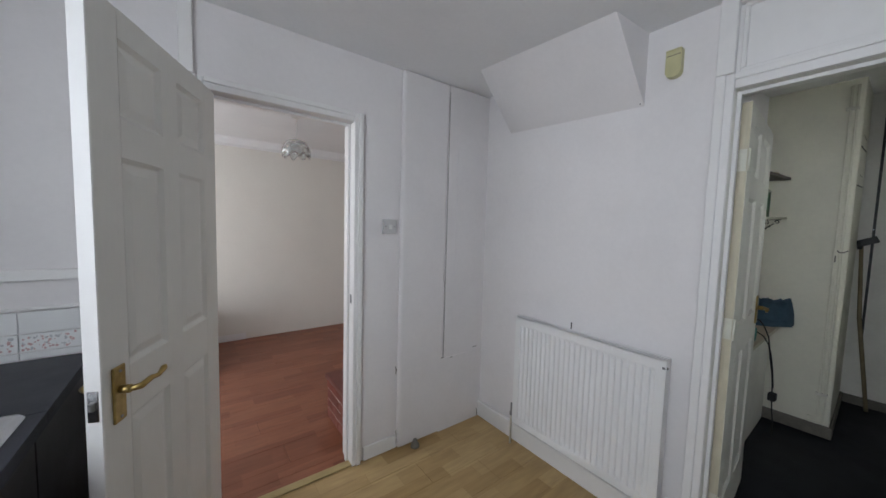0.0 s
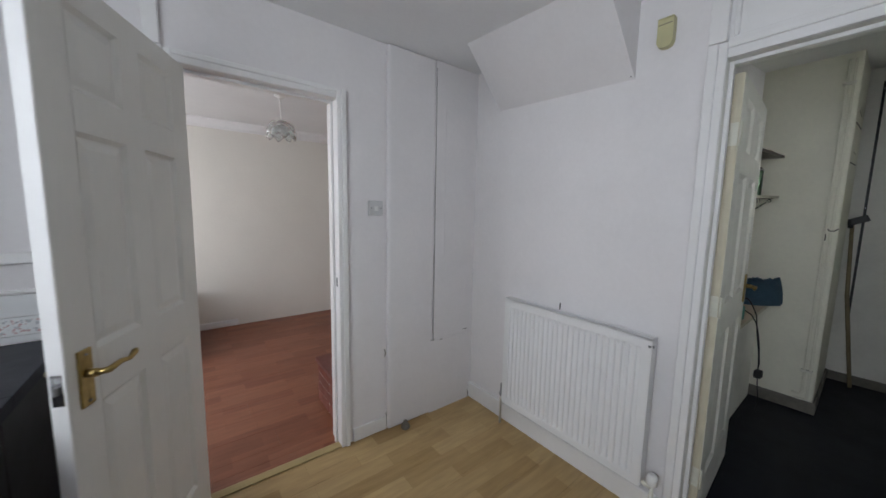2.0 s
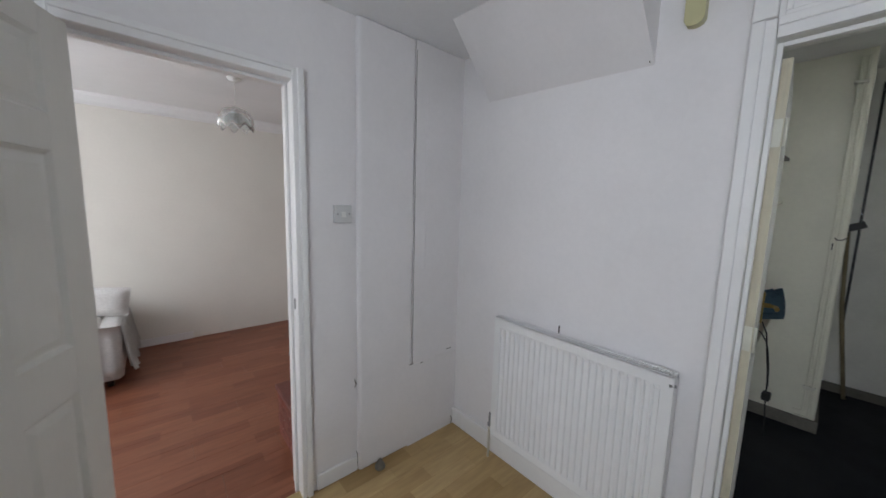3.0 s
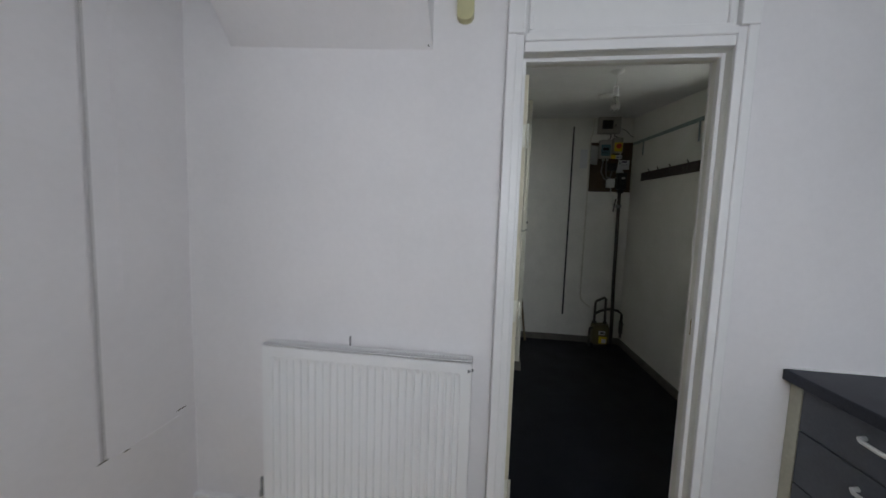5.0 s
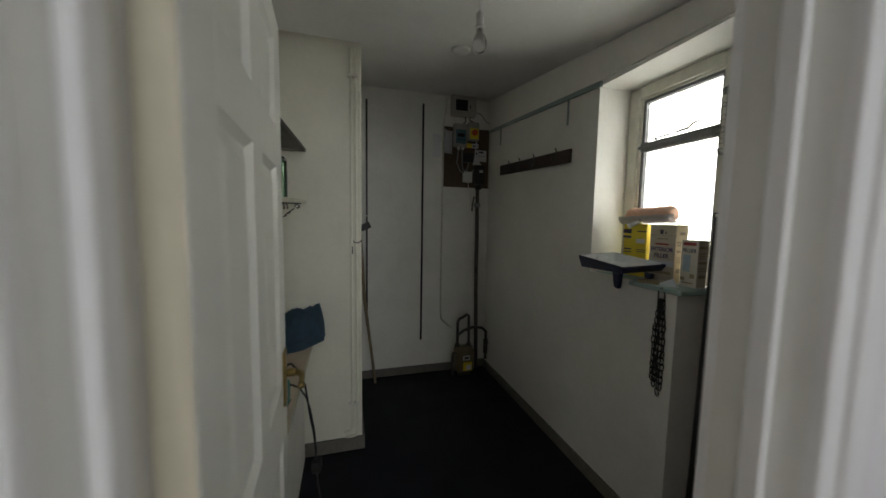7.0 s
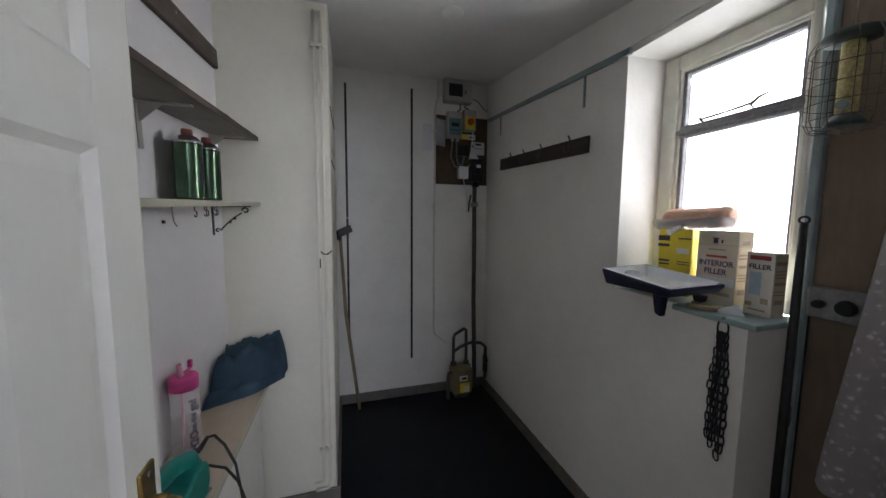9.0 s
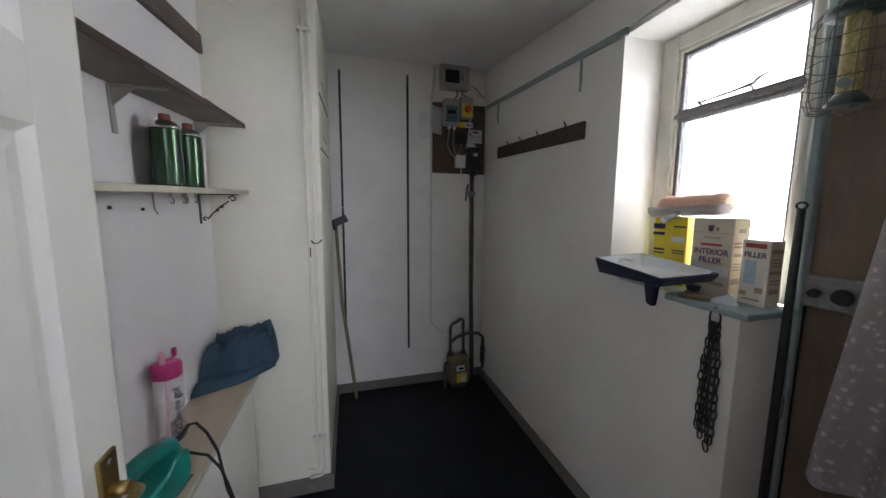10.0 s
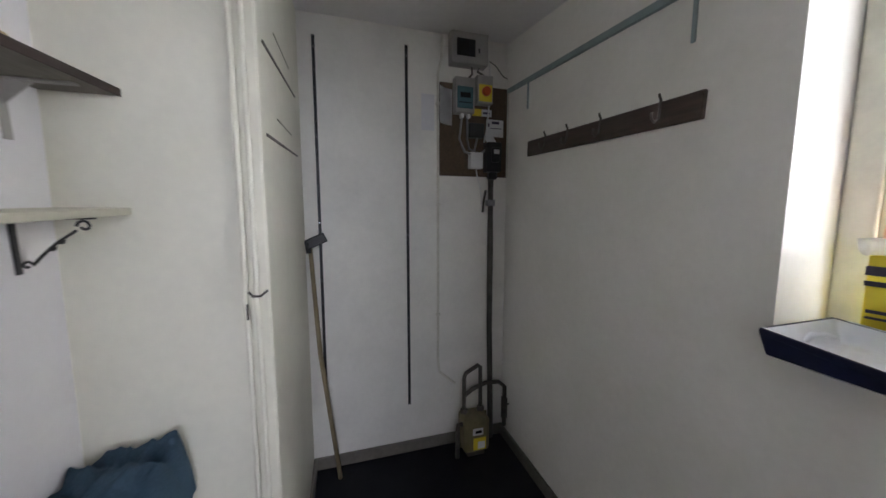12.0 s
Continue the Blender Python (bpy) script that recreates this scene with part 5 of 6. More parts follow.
def paint_tray():
    t = thing("paint_tray", "navy plastic paint tray with dried white paint", "paint tray", (1.131, -2.872, SILL + 0.014), turn=(3.7, 3.4, 173))
    L, W, T = 0.178, 0.109, 0.083

    def quad(x0, x1, y, z0, z1):
        return [(x0, -y, z0), (x1, -y, z1), (x1, y, z1), (x0, y, z0)]
    b = bmesh.new()
    outer = [b.verts.new(p) for p in quad(-L, L, W, T, T)]
    rim = [b.verts.new(p) for p in quad(-L + 0.008, L - 0.008, W - 0.008, T, T)]
    bed = [b.verts.new(p) for p in quad(-L + 0.034, L - 0.022, W - 0.022, 0.032, 0.064)]
    low = [b.verts.new(p) for p in quad(-L + 0.014, L - 0.012, W - 0.010, 0.018, 0.050)]
    lip = [b.verts.new(p) for p in quad(-L, L, W, T - 0.012, T - 0.012)]
    for u, v in ((outer, rim), (rim, bed), (outer, lip), (lip, low)):
        for k in range(4):
            b.faces.new((u[k], u[(k + 1) % 4], v[(k + 1) % 4], v[k]))
    b.faces.new(bed)
    b.faces.new(low)
    bmesh.ops.bevel(b, geom=[e for e in b.edges], offset=0.003, segments=2, affect="EDGES", profile=0.5)
    part("tray_body", b, M_NAVY, t)
    b = bmesh.new()
    n, m = 52, 36
    grid = []
    for i in range(n + 1):
        row = []
        for j in range(m + 1):
            x, y = (-1 + 2 * i / n) * (L - 0.0095), (-1 + 2 * j / m) * (W - 0.0095)
            bed_z = 0.032 + 0.032 * (x + L - 0.034) / (2 * L - 0.056)
            climb = max(0.0, 1 - (L - 0.008 + x) / 0.033, 1 - (L - 0.008 - x) / 0.022, 1 - (W - 0.008 - abs(y)) / 0.022)
            lump = 0.0016 * noise.noise(Vector((x * 40, y * 55, 0))) + 0.0007 * noise.noise(Vector((x * 150, y * 150, 3)))
            row.append(b.verts.new((x, y, bed_z + climb * (T - bed_z) * 0.97 + 0.0042 + lump * (1 - climb))))
        grid.append(row)
    for p, q in zip(grid, grid[1:]):
        for j in range(m):
            f = b.faces.new((p[j], p[j + 1], q[j + 1], q[j]))
            f.smooth = True
    part("dried_paint", b, M_TRAYPAINT, t, "dried white paint")
    part("painted_rim", boxes(((-L + 0.004, -W + 0.002, T + 0.0002), (L - 0.004, -W + 0.007, T + 0.0012)), ((-L + 0.03, W - 0.007, T + 0.0002), (L - 0.03, W - 0.002, T + 0.0012)), ((L - 0.007, -W + 0.009, T + 0.0002), (L - 0.002, W - 0.03, T + 0.0012))), M_TRAYPAINT, t)
    b = bmesh.new()
    tube(b, [(-L + 0.040, -0.030, 0.052), (-L + 0.048, -0.028, 0.074), (-L + 0.060, -0.010, 0.080), (-L + 0.066, 0.016, 0.070)], [0.005, 0.007, 0.007, 0.005], 10)
    part("paint_skin", b, M_TRAYPAINT, t, "curled skin of dried paint")
    for y in (-W + 0.016, W - 0.03):
        b = bmesh.new()
        prism(b, ((0.098, 0.05), (0.150, 0.05), (0.139, -0.028), (0.112, -0.022)) if y < 0 else ((0.09, 0.03), (0.14, 0.03), (0.13, 0.002), (0.10, 0.002)), y - 0.012, y + 0.012, "y")
        bmesh.ops.bevel(b, geom=list(b.edges), offset=0.004, segments=2, affect="EDGES")
        part("leg", b, M_NAVY, t)


paint_tray()


def putty_knife():
    k = thing("putty_knife", "paint-spotted scraper with a wooden handle", "scraper", (0.905, -2.915, SILL + 0.001), turn=(0, 0, 24))
    part("blade", prism(bmesh.new(), ((-0.050, 0.0), (0.024, 0.0), (0.022, 0.010), (-0.030, 0.036)), -0.004, 0.008, "y"), M_TRAYPAINT, k)
    part("handle", boxes(((0.018, -0.012, 0.0), (0.11, 0.010, 0.016)), bevel=0.005, seg=2), M_POLE, k)


putty_knife()
single("flat_brush", boxes(((0.885, -2.945, SILL), (1.03, -2.925, SILL + 0.016)), bevel=0.005, seg=2), M_POLE, "wooden stirring stick lying on the sill", "stick")


def hanging_chain():
    x, y = 0.881, UR + 0.014
    c = thing("chain", "black metal chain hung in loops from a hook", "chain", (x, y, 0.711))
    b = bmesh.new()
    tube(b, [(0.016 * math.cos(a), 0, 0.44 + 0.034 * math.sin(a)) for a in (k * 2 * math.pi / 18 for k in range(18))], 0.003, 6, True)
    part("hook_ring", b, M_BLACK, c)
    b = bmesh.new()
    tube(b, [(0, -0.013, 0.476), (0, 0.002, 0.478), (0.002, 0.006, 0.470)], 0.003, 6)
    part("nail", b, M_GALV, c)
    b = bmesh.new()
    tube(b, [(0.0075 * math.cos(a), 0, 0.014 * math.sin(a) + (0.004 if math.sin(a) > 0 else -0.004)) for a in (k * 2 * math.pi / 14 for k in range(14))], 0.0026, 6, True)
    me = finish("chain_link", b, M_BLACK)
    rnd = random.Random(4)
    for strand, (dx, lo) in enumerate(((-0.022, 0.03), (-0.010, 0.0), (0.004, 0.045), (0.014, 0.012), (0.024, 0.05))):
        z, k = 0.41, 0
        while z > lo:
            f = (0.41 - z) / 0.41
            o = new("chain_link", me)
            o.parent = c
            o.matrix_local = pose(dx * (0.35 + 0.65 * min(1, f * 2.5)) + rnd.uniform(-0.002, 0.002), 0.003 * (strand % 3) - 0.003, z, 0, rnd.uniform(-9, 9), 90 * (k % 2) + rnd.uniform(-20, 20))
            z -= 0.0285
            k += 1


hanging_chain()


def hook_rack():
    r = thing("coat_rack", "dark wooden coat rack with metal hooks", "coat rack", (1.555, UR, 1.875), turn=(0, -2.6, 0))
    part("board", boxes(((0, 0, -0.042), (0.975, 0.018, 0.042)), bevel=0.004, seg=2), M_DARKWOOD, r)
    for x in (0.14, 0.41, 0.62, 0.80):
        b = bmesh.new()
        tube(b, [(x, 0.019, 0.050), (x, 0.020, 0.02), (x, 0.022, -0.012), (x, 0.036, -0.026), (x, 0.052, -0.014), (x, 0.052, 0.004)], 0.0042, 6)
        tube(b, [(x, 0.017, 0.045), (x, 0.026, 0.058), (x, 0.028, 0.066)], 0.0042, 6)
        part("hook", b, M_OLDPIPE, r)


hook_rack()

# ---- end wall ----


def shelf_upright(y, z0, z1):
    u = thing("shelf_upright", "black slotted shelf upright screwed to the wall", "shelf upright", (UB, y, z0), group="shelf uprights on the end wall")
    h = z1 - z0
    b = boxes(((-0.012, -0.008, 0), (-0.001, -0.0055, h)), ((-0.012, 0.0055, 0), (-0.001, 0.008, h)), ((-0.004, -0.0055, 0), (-0.001, 0.0055, h)))
    part("channel", b, M_BLACK, u)
    for k in range(5):
        s = bmesh.new()
        tube(s, [(-0.003, 0, 0.06 + (h - 0.12) * k / 4), (-0.0065, 0, 0.06 + (h - 0.12) * k / 4)], 0.0038, 8)
        part("screw", s, M_STEEL, u)


shelf_upright(-1.722, 0.50, 2.50)
shelf_upright(-2.225, 0.325, 2.515)


def leaning_tool():
    t = thing("leaning_hoe", "wooden-handled hoe with a dark head, leaning on the wall", "garden tool", (0, 0, 0))
    b = bmesh.new()
    tube(b, [(2.70, -1.790, 0.0), (2.765, -1.70, 0.75), (2.79, -1.667, 1.36)], [0.0125, 0.0135, 0.012], 10)
    part("pole", b, M_POLE, t)
    b = bmesh.new()
    tube(b, [(2.788, -1.662, 1.33), (2.788, -1.655, 1.39)], 0.017, 10)
    part("socket", b, M_BLACK, t)
    b = boxes(((-0.012, -0.055, -0.028), (0.012, 0.060, 0.028)), bevel=0.006, seg=2)
    bmesh.ops.rotate(b, verts=b.verts, cent=(0, 0, 0), matrix=Matrix.Rotation(radians(-24), 3, "X"))
    bmesh.ops.translate(b, verts=b.verts, vec=(2.785, -1.700, 1.398))
    part("head", b, M_BLACK, t)


leaning_tool()


def electrics():
    bd = thing("meter_board", "brown hardboard backing board for the electrics", "meter board", (UB, 0, 0))
    part("board", boxes(((-0.014, -2.880, 1.785), (-0.0005, -2.425, 2.335)), bevel=0.002), M_HARDBOARD, bd)
    part("edge_batten", boxes(((-0.018, -2.884, 1.79), (-0.0145, -2.872, 2.33))), M_FRAME, bd)
    cu = thing("fuse_box", "grey fuse box with a dark window flap", "fuse box", (UB - 0.0005, -2.595, 2.430))
    part("case", boxes(((-0.075, -0.115, 0.0), (0, 0.115, 0.175)), bevel=0.006, seg=2), M_GREYBOX, cu)
    part("flap", boxes(((-0.081, -0.030, 0.040), (-0.0745, 0.085, 0.135)), bevel=0.002), M_SMOKE, cu, "dark transparent flap")
    part("latch", boxes(((-0.080, -0.062, 0.065), (-0.0745, -0.050, 0.092)), bevel=0.003), M_BLACK, cu)
    part("lip", boxes(((-0.079, -0.117, 0.170), (-0.001, 0.117, 0.180)), bevel=0.002), M_GREYBOX, cu)
    mt = thing("smart_meter", "grey electricity meter with a teal display cover", "electricity meter", (UB - 0.015, -2.565, 2.150))
    part("case", boxes(((-0.060, -0.062, 0.0), (0, 0.062, 0.205)), bevel=0.006, seg=2), M_GREYBOX, mt)
    dsp = part("display_cover", boxes(((-0.066, -0.050, 0.025), (-0.0595, 0.050, 0.150)), bevel=0.003), M_BLUEGREY, mt, "teal tinted cover")
    part("dial_print", boxes(((-0.0668, -0.032, 0.085), (-0.0661, 0.032, 0.115)), ((-0.0668, -0.040, 0.055), (-0.0661, 0.040, 0.060))), M_SMOKE, dsp)
    for y in (-0.03, 0.012):
        part("gland", boxes(((-0.045, y - 0.010, -0.026), (-0.018, y + 0.010, 0.0)), bevel=0.003), M_PLASTIC, mt)
    sw = thing("isolator_switch", "grey isolator with a red knob on yellow", "isolator switch", (UB - 0.015, -2.695, 2.215))
    part("case", boxes(((-0.055, -0.052, 0.0), (0, 0.052, 0.165)), bevel=0.005, seg=2), M_GREYBOX, sw)
    part("plate", boxes(((-0.057, -0.045, 0.012), (-0.0545, 0.040, 0.110))), M_YELLOW, sw, "yellow plate")
    b = bmesh.new()
    tube(b, [(-0.056, -0.005, 0.070), (-0.075, -0.005, 0.070), (-0.078, -0.005, 0.070)], [0.028, 0.026, 0.020], 18)
    part("knob", b, M_ORANGE, sw, "red rotary knob")
    lb = thing("warning_label", "yellow warning label with a white strip", "label", (UB - 0.0145, -2.695, 2.155))
    part("yellow_part", boxes(((-0.004, 0.0, 0.0), (-0.0005, 0.068, 0.042))), M_YELLOW, lb)
    part("white_part", boxes(((-0.004, -0.068, 0.0), (-0.0005, -0.001, 0.042))), M_PAPER, lb)
    part("print_bar", boxes(((-0.0046, -0.055, 0.014), (-0.0041, -0.010, 0.026))), M_INK, lb)
    nt = thing("paper_notice", "white paper notice curling off the wall", "notice", (UB - 0.016, -2.455, 2.085))
    b = bmesh.new()
    rows = [[b.verts.new((-0.003 - 0.05 * (u / 6) ** 2, 0.045 - 0.09 * (1 - u / 6) + 0.0, z)) for u in range(7)] for z in (0.0, 0.07, 0.14, 0.21)]
    for p, q in zip(rows, rows[1:]):
        for k in range(6):
            f = b.faces.new((p[k], p[k + 1], q[k + 1], q[k]))
            f.smooth = True
    bmesh.ops.solidify(b, geom=list(b.faces), thickness=0.0008)
    part("sheet", b, M_PAPER, nt)
    single("paper_slip", boxes(((UB - 0.0018, -2.395, 2.05), (UB - 0.0006, -2.315, 2.26))), M_PAPER, "thin white paper slip stuck to the wall", "notice")
    cd = thing("paper_card", "white printed card hanging on the board", "card", (UB - 0.016, -2.785, 2.035))
    part("sheet", boxes(((-0.004, -0.060, 0.0), (-0.002, 0.058, 0.105))), M_PAPER, cd)
    part("print_bar", boxes(((-0.0048, -0.030, 0.078), (-0.0042, 0.020, 0.094)), ((-0.0048, -0.045, 0.05), (-0.0042, 0.030, 0.054)), ((-0.0048, 0.036, 0.060), (-0.0042, 0.048, 0.080))), M_INK, cd)
    tg = single("paper_tag", boxes(((-0.004, -0.030, -0.035), (-0.0025, 0.030, 0.035))), M_PAPER, "grey paper tag tied to the cables", "tag")
    tg.matrix_world = pose(UB - 0.055, -2.742, 2.000, -28, 10, 0)
    mod = thing("service_cutout", "black main fuse cut-out with a thick cable", "main fuse", (UB - 0.015, -2.755, 1.765))
    part("body", boxes(((-0.075, -0.050, 0.045), (0, 0.045, 0.225)), bevel=0.008, seg=2), M_BLACK, mod)
    part("fuse_carrier", boxes(((-0.095, -0.030, 0.10), (-0.0745, 0.025, 0.19)), bevel=0.005), M_BLACK, mod)
    part("seal_label", boxes(((-0.0965, -0.022, 0.150), (-0.0955, 0.014, 0.175))), M_PAPER, mod)
    part("cable_gland", boxes(((-0.06, -0.030, 0.0), (-0.012, 0.026, 0.046)), bevel=0.008), M_BLACK, mod)
    hb = thing("terminal_block", "black cable terminal block", "terminal block", (UB - 0.015, -2.645, 2.015))
    part("body", boxes(((-0.05, -0.050, 0), (0, 0.048, 0.085)), bevel=0.004), M_BLACK, hb)
    jb = thing("junction_box", "white square junction box", "junction box", (UB - 0.015, -2.650, 1.830))
    part("box", boxes(((-0.045, -0.042, 0), (0, 0.042, 0.098)), bevel=0.004, seg=2), M_PLASTIC, jb)
    cb = thing("cable_loop", "grey cables looping between the boxes", "cables", (0, 0, 0))
    for pts, r, m in (([(2.765, -2.59, 2.13), (2.75, -2.585, 2.0), (2.755, -2.60, 1.945), (2.77, -2.64, 1.935), (2.77, -2.66, 2.02)], 0.007, M_GALV),
                      ([(2.765, -2.555, 2.13), (2.75, -2.535, 2.0), (2.75, -2.57, 1.925), (2.765, -2.66, 1.905), (2.765, -2.735, 1.965)], 0.007, M_GALV),
                      ([(2.75, -2.61, 2.42), (2.755, -2.615, 2.38), (2.765, -2.59, 2.355)], 0.006, M_OLDPIPE),
                      ([(2.75, -2.66, 2.42), (2.755, -2.65, 2.40), (2.76, -2.70, 2.38)], 0.006, M_OLDPIPE),
                      ([(2.77, -2.712, 2.52), (2.77, -2.735, 2.45), (2.775, -2.748, 2.33), (2.77, -2.735, 2.22), (2.755, -2.715, 2.07), (2.76, -2.70, 1.99)], 0.005, M_PLASTIC),
                      ([(2.80, -2.72, 2.50), (2.803, -2.79, 2.47), (2.803, -2.845, 2.41), (2.803, -2.88, 2.40)], 0.003, M_OLDPIPE),
                      ([(2.775, -2.655, 1.835), (2.78, -2.665, 1.79), (2.79, -2.69, 1.72), (2.79, -2.705, 1.60)], 0.004, M_PLASTIC)):
        b = bmesh.new()
        tube(b, pts, r, 8)
        part("cable", b, m, cb)
    mc = thing("supply_cable", "thick dark supply cable clipped down the wall", "cable", (0, 0, 0))
    b = bmesh.new()
    tube(b, [(2.775, -2.757, 1.77), (2.78, -2.760, 1.60), (2.79, -2.768, 1.30), (2.792, -2.772, 0.8), (2.79, -2.785, 0.3), (2.788, -2.790, 0.0)], [0.018, 0.017, 0.019, 0.018, 0.019, 0.02], 12)
    part("sheath", b, M_OLDPIPE, mc)
    b = bmesh.new()
    tube(b, [(2.785, -2.728, 1.70), (2.79, -2.715, 1.62), (2.792, -2.712, 1.56)], 0.008, 8)
    part("earth_tail", b, M_OLDPIPE, mc)
    part("clamp", boxes(((2.762, -2.785, 1.60), (2.806, -2.735, 1.64)), bevel=0.003), M_GALV, mc)
    cn = thing("conduit", "cream painted cable conduit down the wall", "conduit", (0, 0, 0))
    b = bmesh.new()
    tube(b, [(2.79, -2.44, 2.59), (2.795, -2.435, 2.46), (2.80, -2.415, 2.38), (2.80, -2.415, 0.60), (2.80, -2.425, 0.52), (2.80, -2.50, 0.45), (2.79, -2.53, 0.43)], 0.0085, 8)
    part("tube", b, M_PIPE, cn)
    for z in (0.9, 1.6, 2.2):
        part("clip", boxes(((2.788, -2.428, z), (UB, -2.402, z + 0.015)), bevel=0.002), M_PIPE, cn)


electrics()


def gas_meter():
    g = thing("gas_meter", "old ochre gas meter with steel pipework, on the floor", "gas meter", (UB - 0.12, -2.625, 0.0))
    part("case", boxes(((-0.075, -0.088, 0.035), (0.075, 0.088, 0.265)), bevel=0.030, seg=4), M_METER, g)
    part("seam", boxes(((-0.006, -0.0905, 0.037), (0.006, 0.0905, 0.268)), bevel=0.004), M_METER, g)
    part("base_foot", boxes(((-0.05, -0.06, 0.0), (0.05, 0.06, 0.04)), bevel=0.005), M_OLDPIPE, g)
    ix = part("index_plate", boxes(((-0.080, -0.035, 0.160), (-0.0745, 0.035, 0.205)), bevel=0.002), M_PAPER, g, "white counter plate")
    part("counter_window", boxes(((-0.0815, -0.025, 0.174), (-0.0798, 0.018, 0.192))), M_SMOKE, ix)
    part("yellow_label", boxes(((-0.078, -0.055, 0.060), (-0.0745, 0.030, 0.140))), M_YELLOW, g, "yellow safety label")
    part("label_text", boxes(((-0.0788, -0.048, 0.068), (-0.0781, 0.0, 0.115))), M_PAPER, g)
    for name, pts, r in (("pipe", [(0.02, 0.060, 0.25), (0.02, 0.060, 0.50), (0.03, 0.045, 0.525), (0.03, -0.040, 0.570), (0.03, -0.055, 0.555), (0.02, -0.055, 0.25)], 0.013),
                         ("pipe", [(0.03, 0.060, 0.37), (0.03, 0.0, 0.41), (0.04, -0.10, 0.435), (0.05, -0.20, 0.42), (0.05, -0.245, 0.38), (0.05, -0.245, 0.10)], 0.014),
                         ("pipe", [(-0.03, 0.088, 0.22), (-0.03, 0.115, 0.22), (-0.03, 0.120, 0.18), (-0.03, 0.120, 0.0)], 0.015),
                         ("valve", [(0.05, -0.245, 0.30), (0.05, -0.245, 0.16)], 0.022),
                         ("valve_lever", [(0.05, -0.245, 0.25), (0.0, -0.27, 0.28), (-0.02, -0.285, 0.31)], 0.006)):
        b = bmesh.new()
        tube(b, pts, r, 10)
        part(name, b, M_OLDPIPE, g)
    for y in (0.060, -0.055):
        b = bmesh.new()
        lathe(b, [(0.022, 0.0), (0.026, 0.006), (0.026, 0.028), (0.018, 0.034)], (0.02, y, 0.258), 8)
        part("union_nut", b, M_OLDPIPE, g)


gas_meter()

# ---- pier: heating pipes and old shelf scars ----


def wall_pipes():
    p = thing("heating_pipes", "white painted heating pipes down the pier's edge", "pipes", (0, 0, 0))
    for y, z0, bend in ((-1.580, 0.135, 0.03), (-1.608, 0.10, 0.05)):
        b = bmesh.new()
        pts = [(PX - 0.016, y, 2.44), (PX - 0.016, y, 1.36), (PX - 0.020, y + 0.004, 1.31), (PX - 0.016, y, 1.25), (PX - 0.016, y, z0 + 0.02)]
        pts += [(PX - 0.018, y + 0.008, z0), (PX - 0.018, y + 0.025, z0 - 0.004), (PX - 0.018, y + bend + 0.02, z0 - 0.004)]
        tube(b, pts, 0.0075, 10)
        part("pipe", b, M_CREAM, p)
    for z in (2.28, 0.30):
        part("pipe_clip", boxes(((PX - 0.028, -1.620, z), (PX, -1.560, z + 0.018)), bevel=0.003), M_PIPE, p)
    b = bmesh.new()
    tube(b, [(PX - 0.030, -1.590, 1.335), (PX - 0.030, -1.60, 1.322), (PX - 0.034, -1.62, 1.322), (PX - 0.036, -1.640, 1.338)], 0.0035, 6)
    tube(b, [(PX - 0.03, -1.585, 1.30), (PX - 0.03, -1.585, 1.255)], 0.003, 6)
    part("stopcock", b, M_OLDPIPE, p)


wall_pipes()
for z, k in ((2.10, 0), (1.82, 1)):
    b = bmesh.new()
    prism(b, ((PX + 0.06, z - 0.06 + 0.02 * k), (2.62, z + 0.01), (2.62, z + 0.016), (PX + 0.06, z - 0.052 + 0.02 * k)), PY - 0.004, PY + 0.001, "y")
    part("shelf_scar", b, M_SKIRT, pier, "dirty ridge left by an old shelf")
    b = bmesh.new()
    prism(b, ((PX + 0.25, z + 0.055), (2.45, z + 0.075), (2.45, z + 0.079), (PX + 0.25, z + 0.058)), PY - 0.003, PY + 0.001, "y")
    part("shelf_scar", b, M_FILLET, pier)

# ---- alcove: shelves and bench ----


def scroll_bracket(x, z, ym, name="shelf_bracket", parent=None):
    b = bmesh.new()
    box(b, (x - 0.007, AL - 0.005, z - 0.125), (x + 0.007, AL, z), 0.001)
    box(b, (x - 0.007, ym + 0.01, z - 0.005), (x + 0.007, AL, z), 0.001)
    pts = []
    for k in range(9):
        a = k * 0.7
        pts.append((x, AL - 0.018 - 0.010 * math.cos(a) * (1 - k / 12), z - 0.105 + 0.010 * math.sin(a) * (1 - k / 12)))
    tube(b, pts[::-1] + [(x, AL - 0.045, z - 0.085), (x, AL - 0.075, z - 0.055), (x, ym + 0.045, z - 0.030)], 0.0032, 6)
    for q in (0.35, 0.6):
        p = Vector((x, AL - 0.04, z - 0.09)).lerp(Vector((x, ym + 0.045, z - 0.03)), q)
        tube(b, [p - Vector((0, 0.006, -0.004)), p, p + Vector((0, 0.006, -0.004))], [0.003, 0.0065, 0.003], 6)
    tube(b, [(x, ym + 0.03 + 0.014 * math.cos(a) * (1 - k / 14), z - 0.020 + 0.014 * math.sin(a) * (1 - k / 14)) for k, a in ((k, k * 0.75) for k in range(9))], 0.0032, 6)
    return part(name, b, M_BLACK, parent, "black wrought-iron scroll bracket")


def tilt_about(ob, p, degrees):
    """Sags a shelf about a point at one end."""
    ob.matrix_world = Matrix.Translation(p) @ pose(0, 0, 0, 0, degrees, 0) @ Matrix.Translation(-Vector(p))


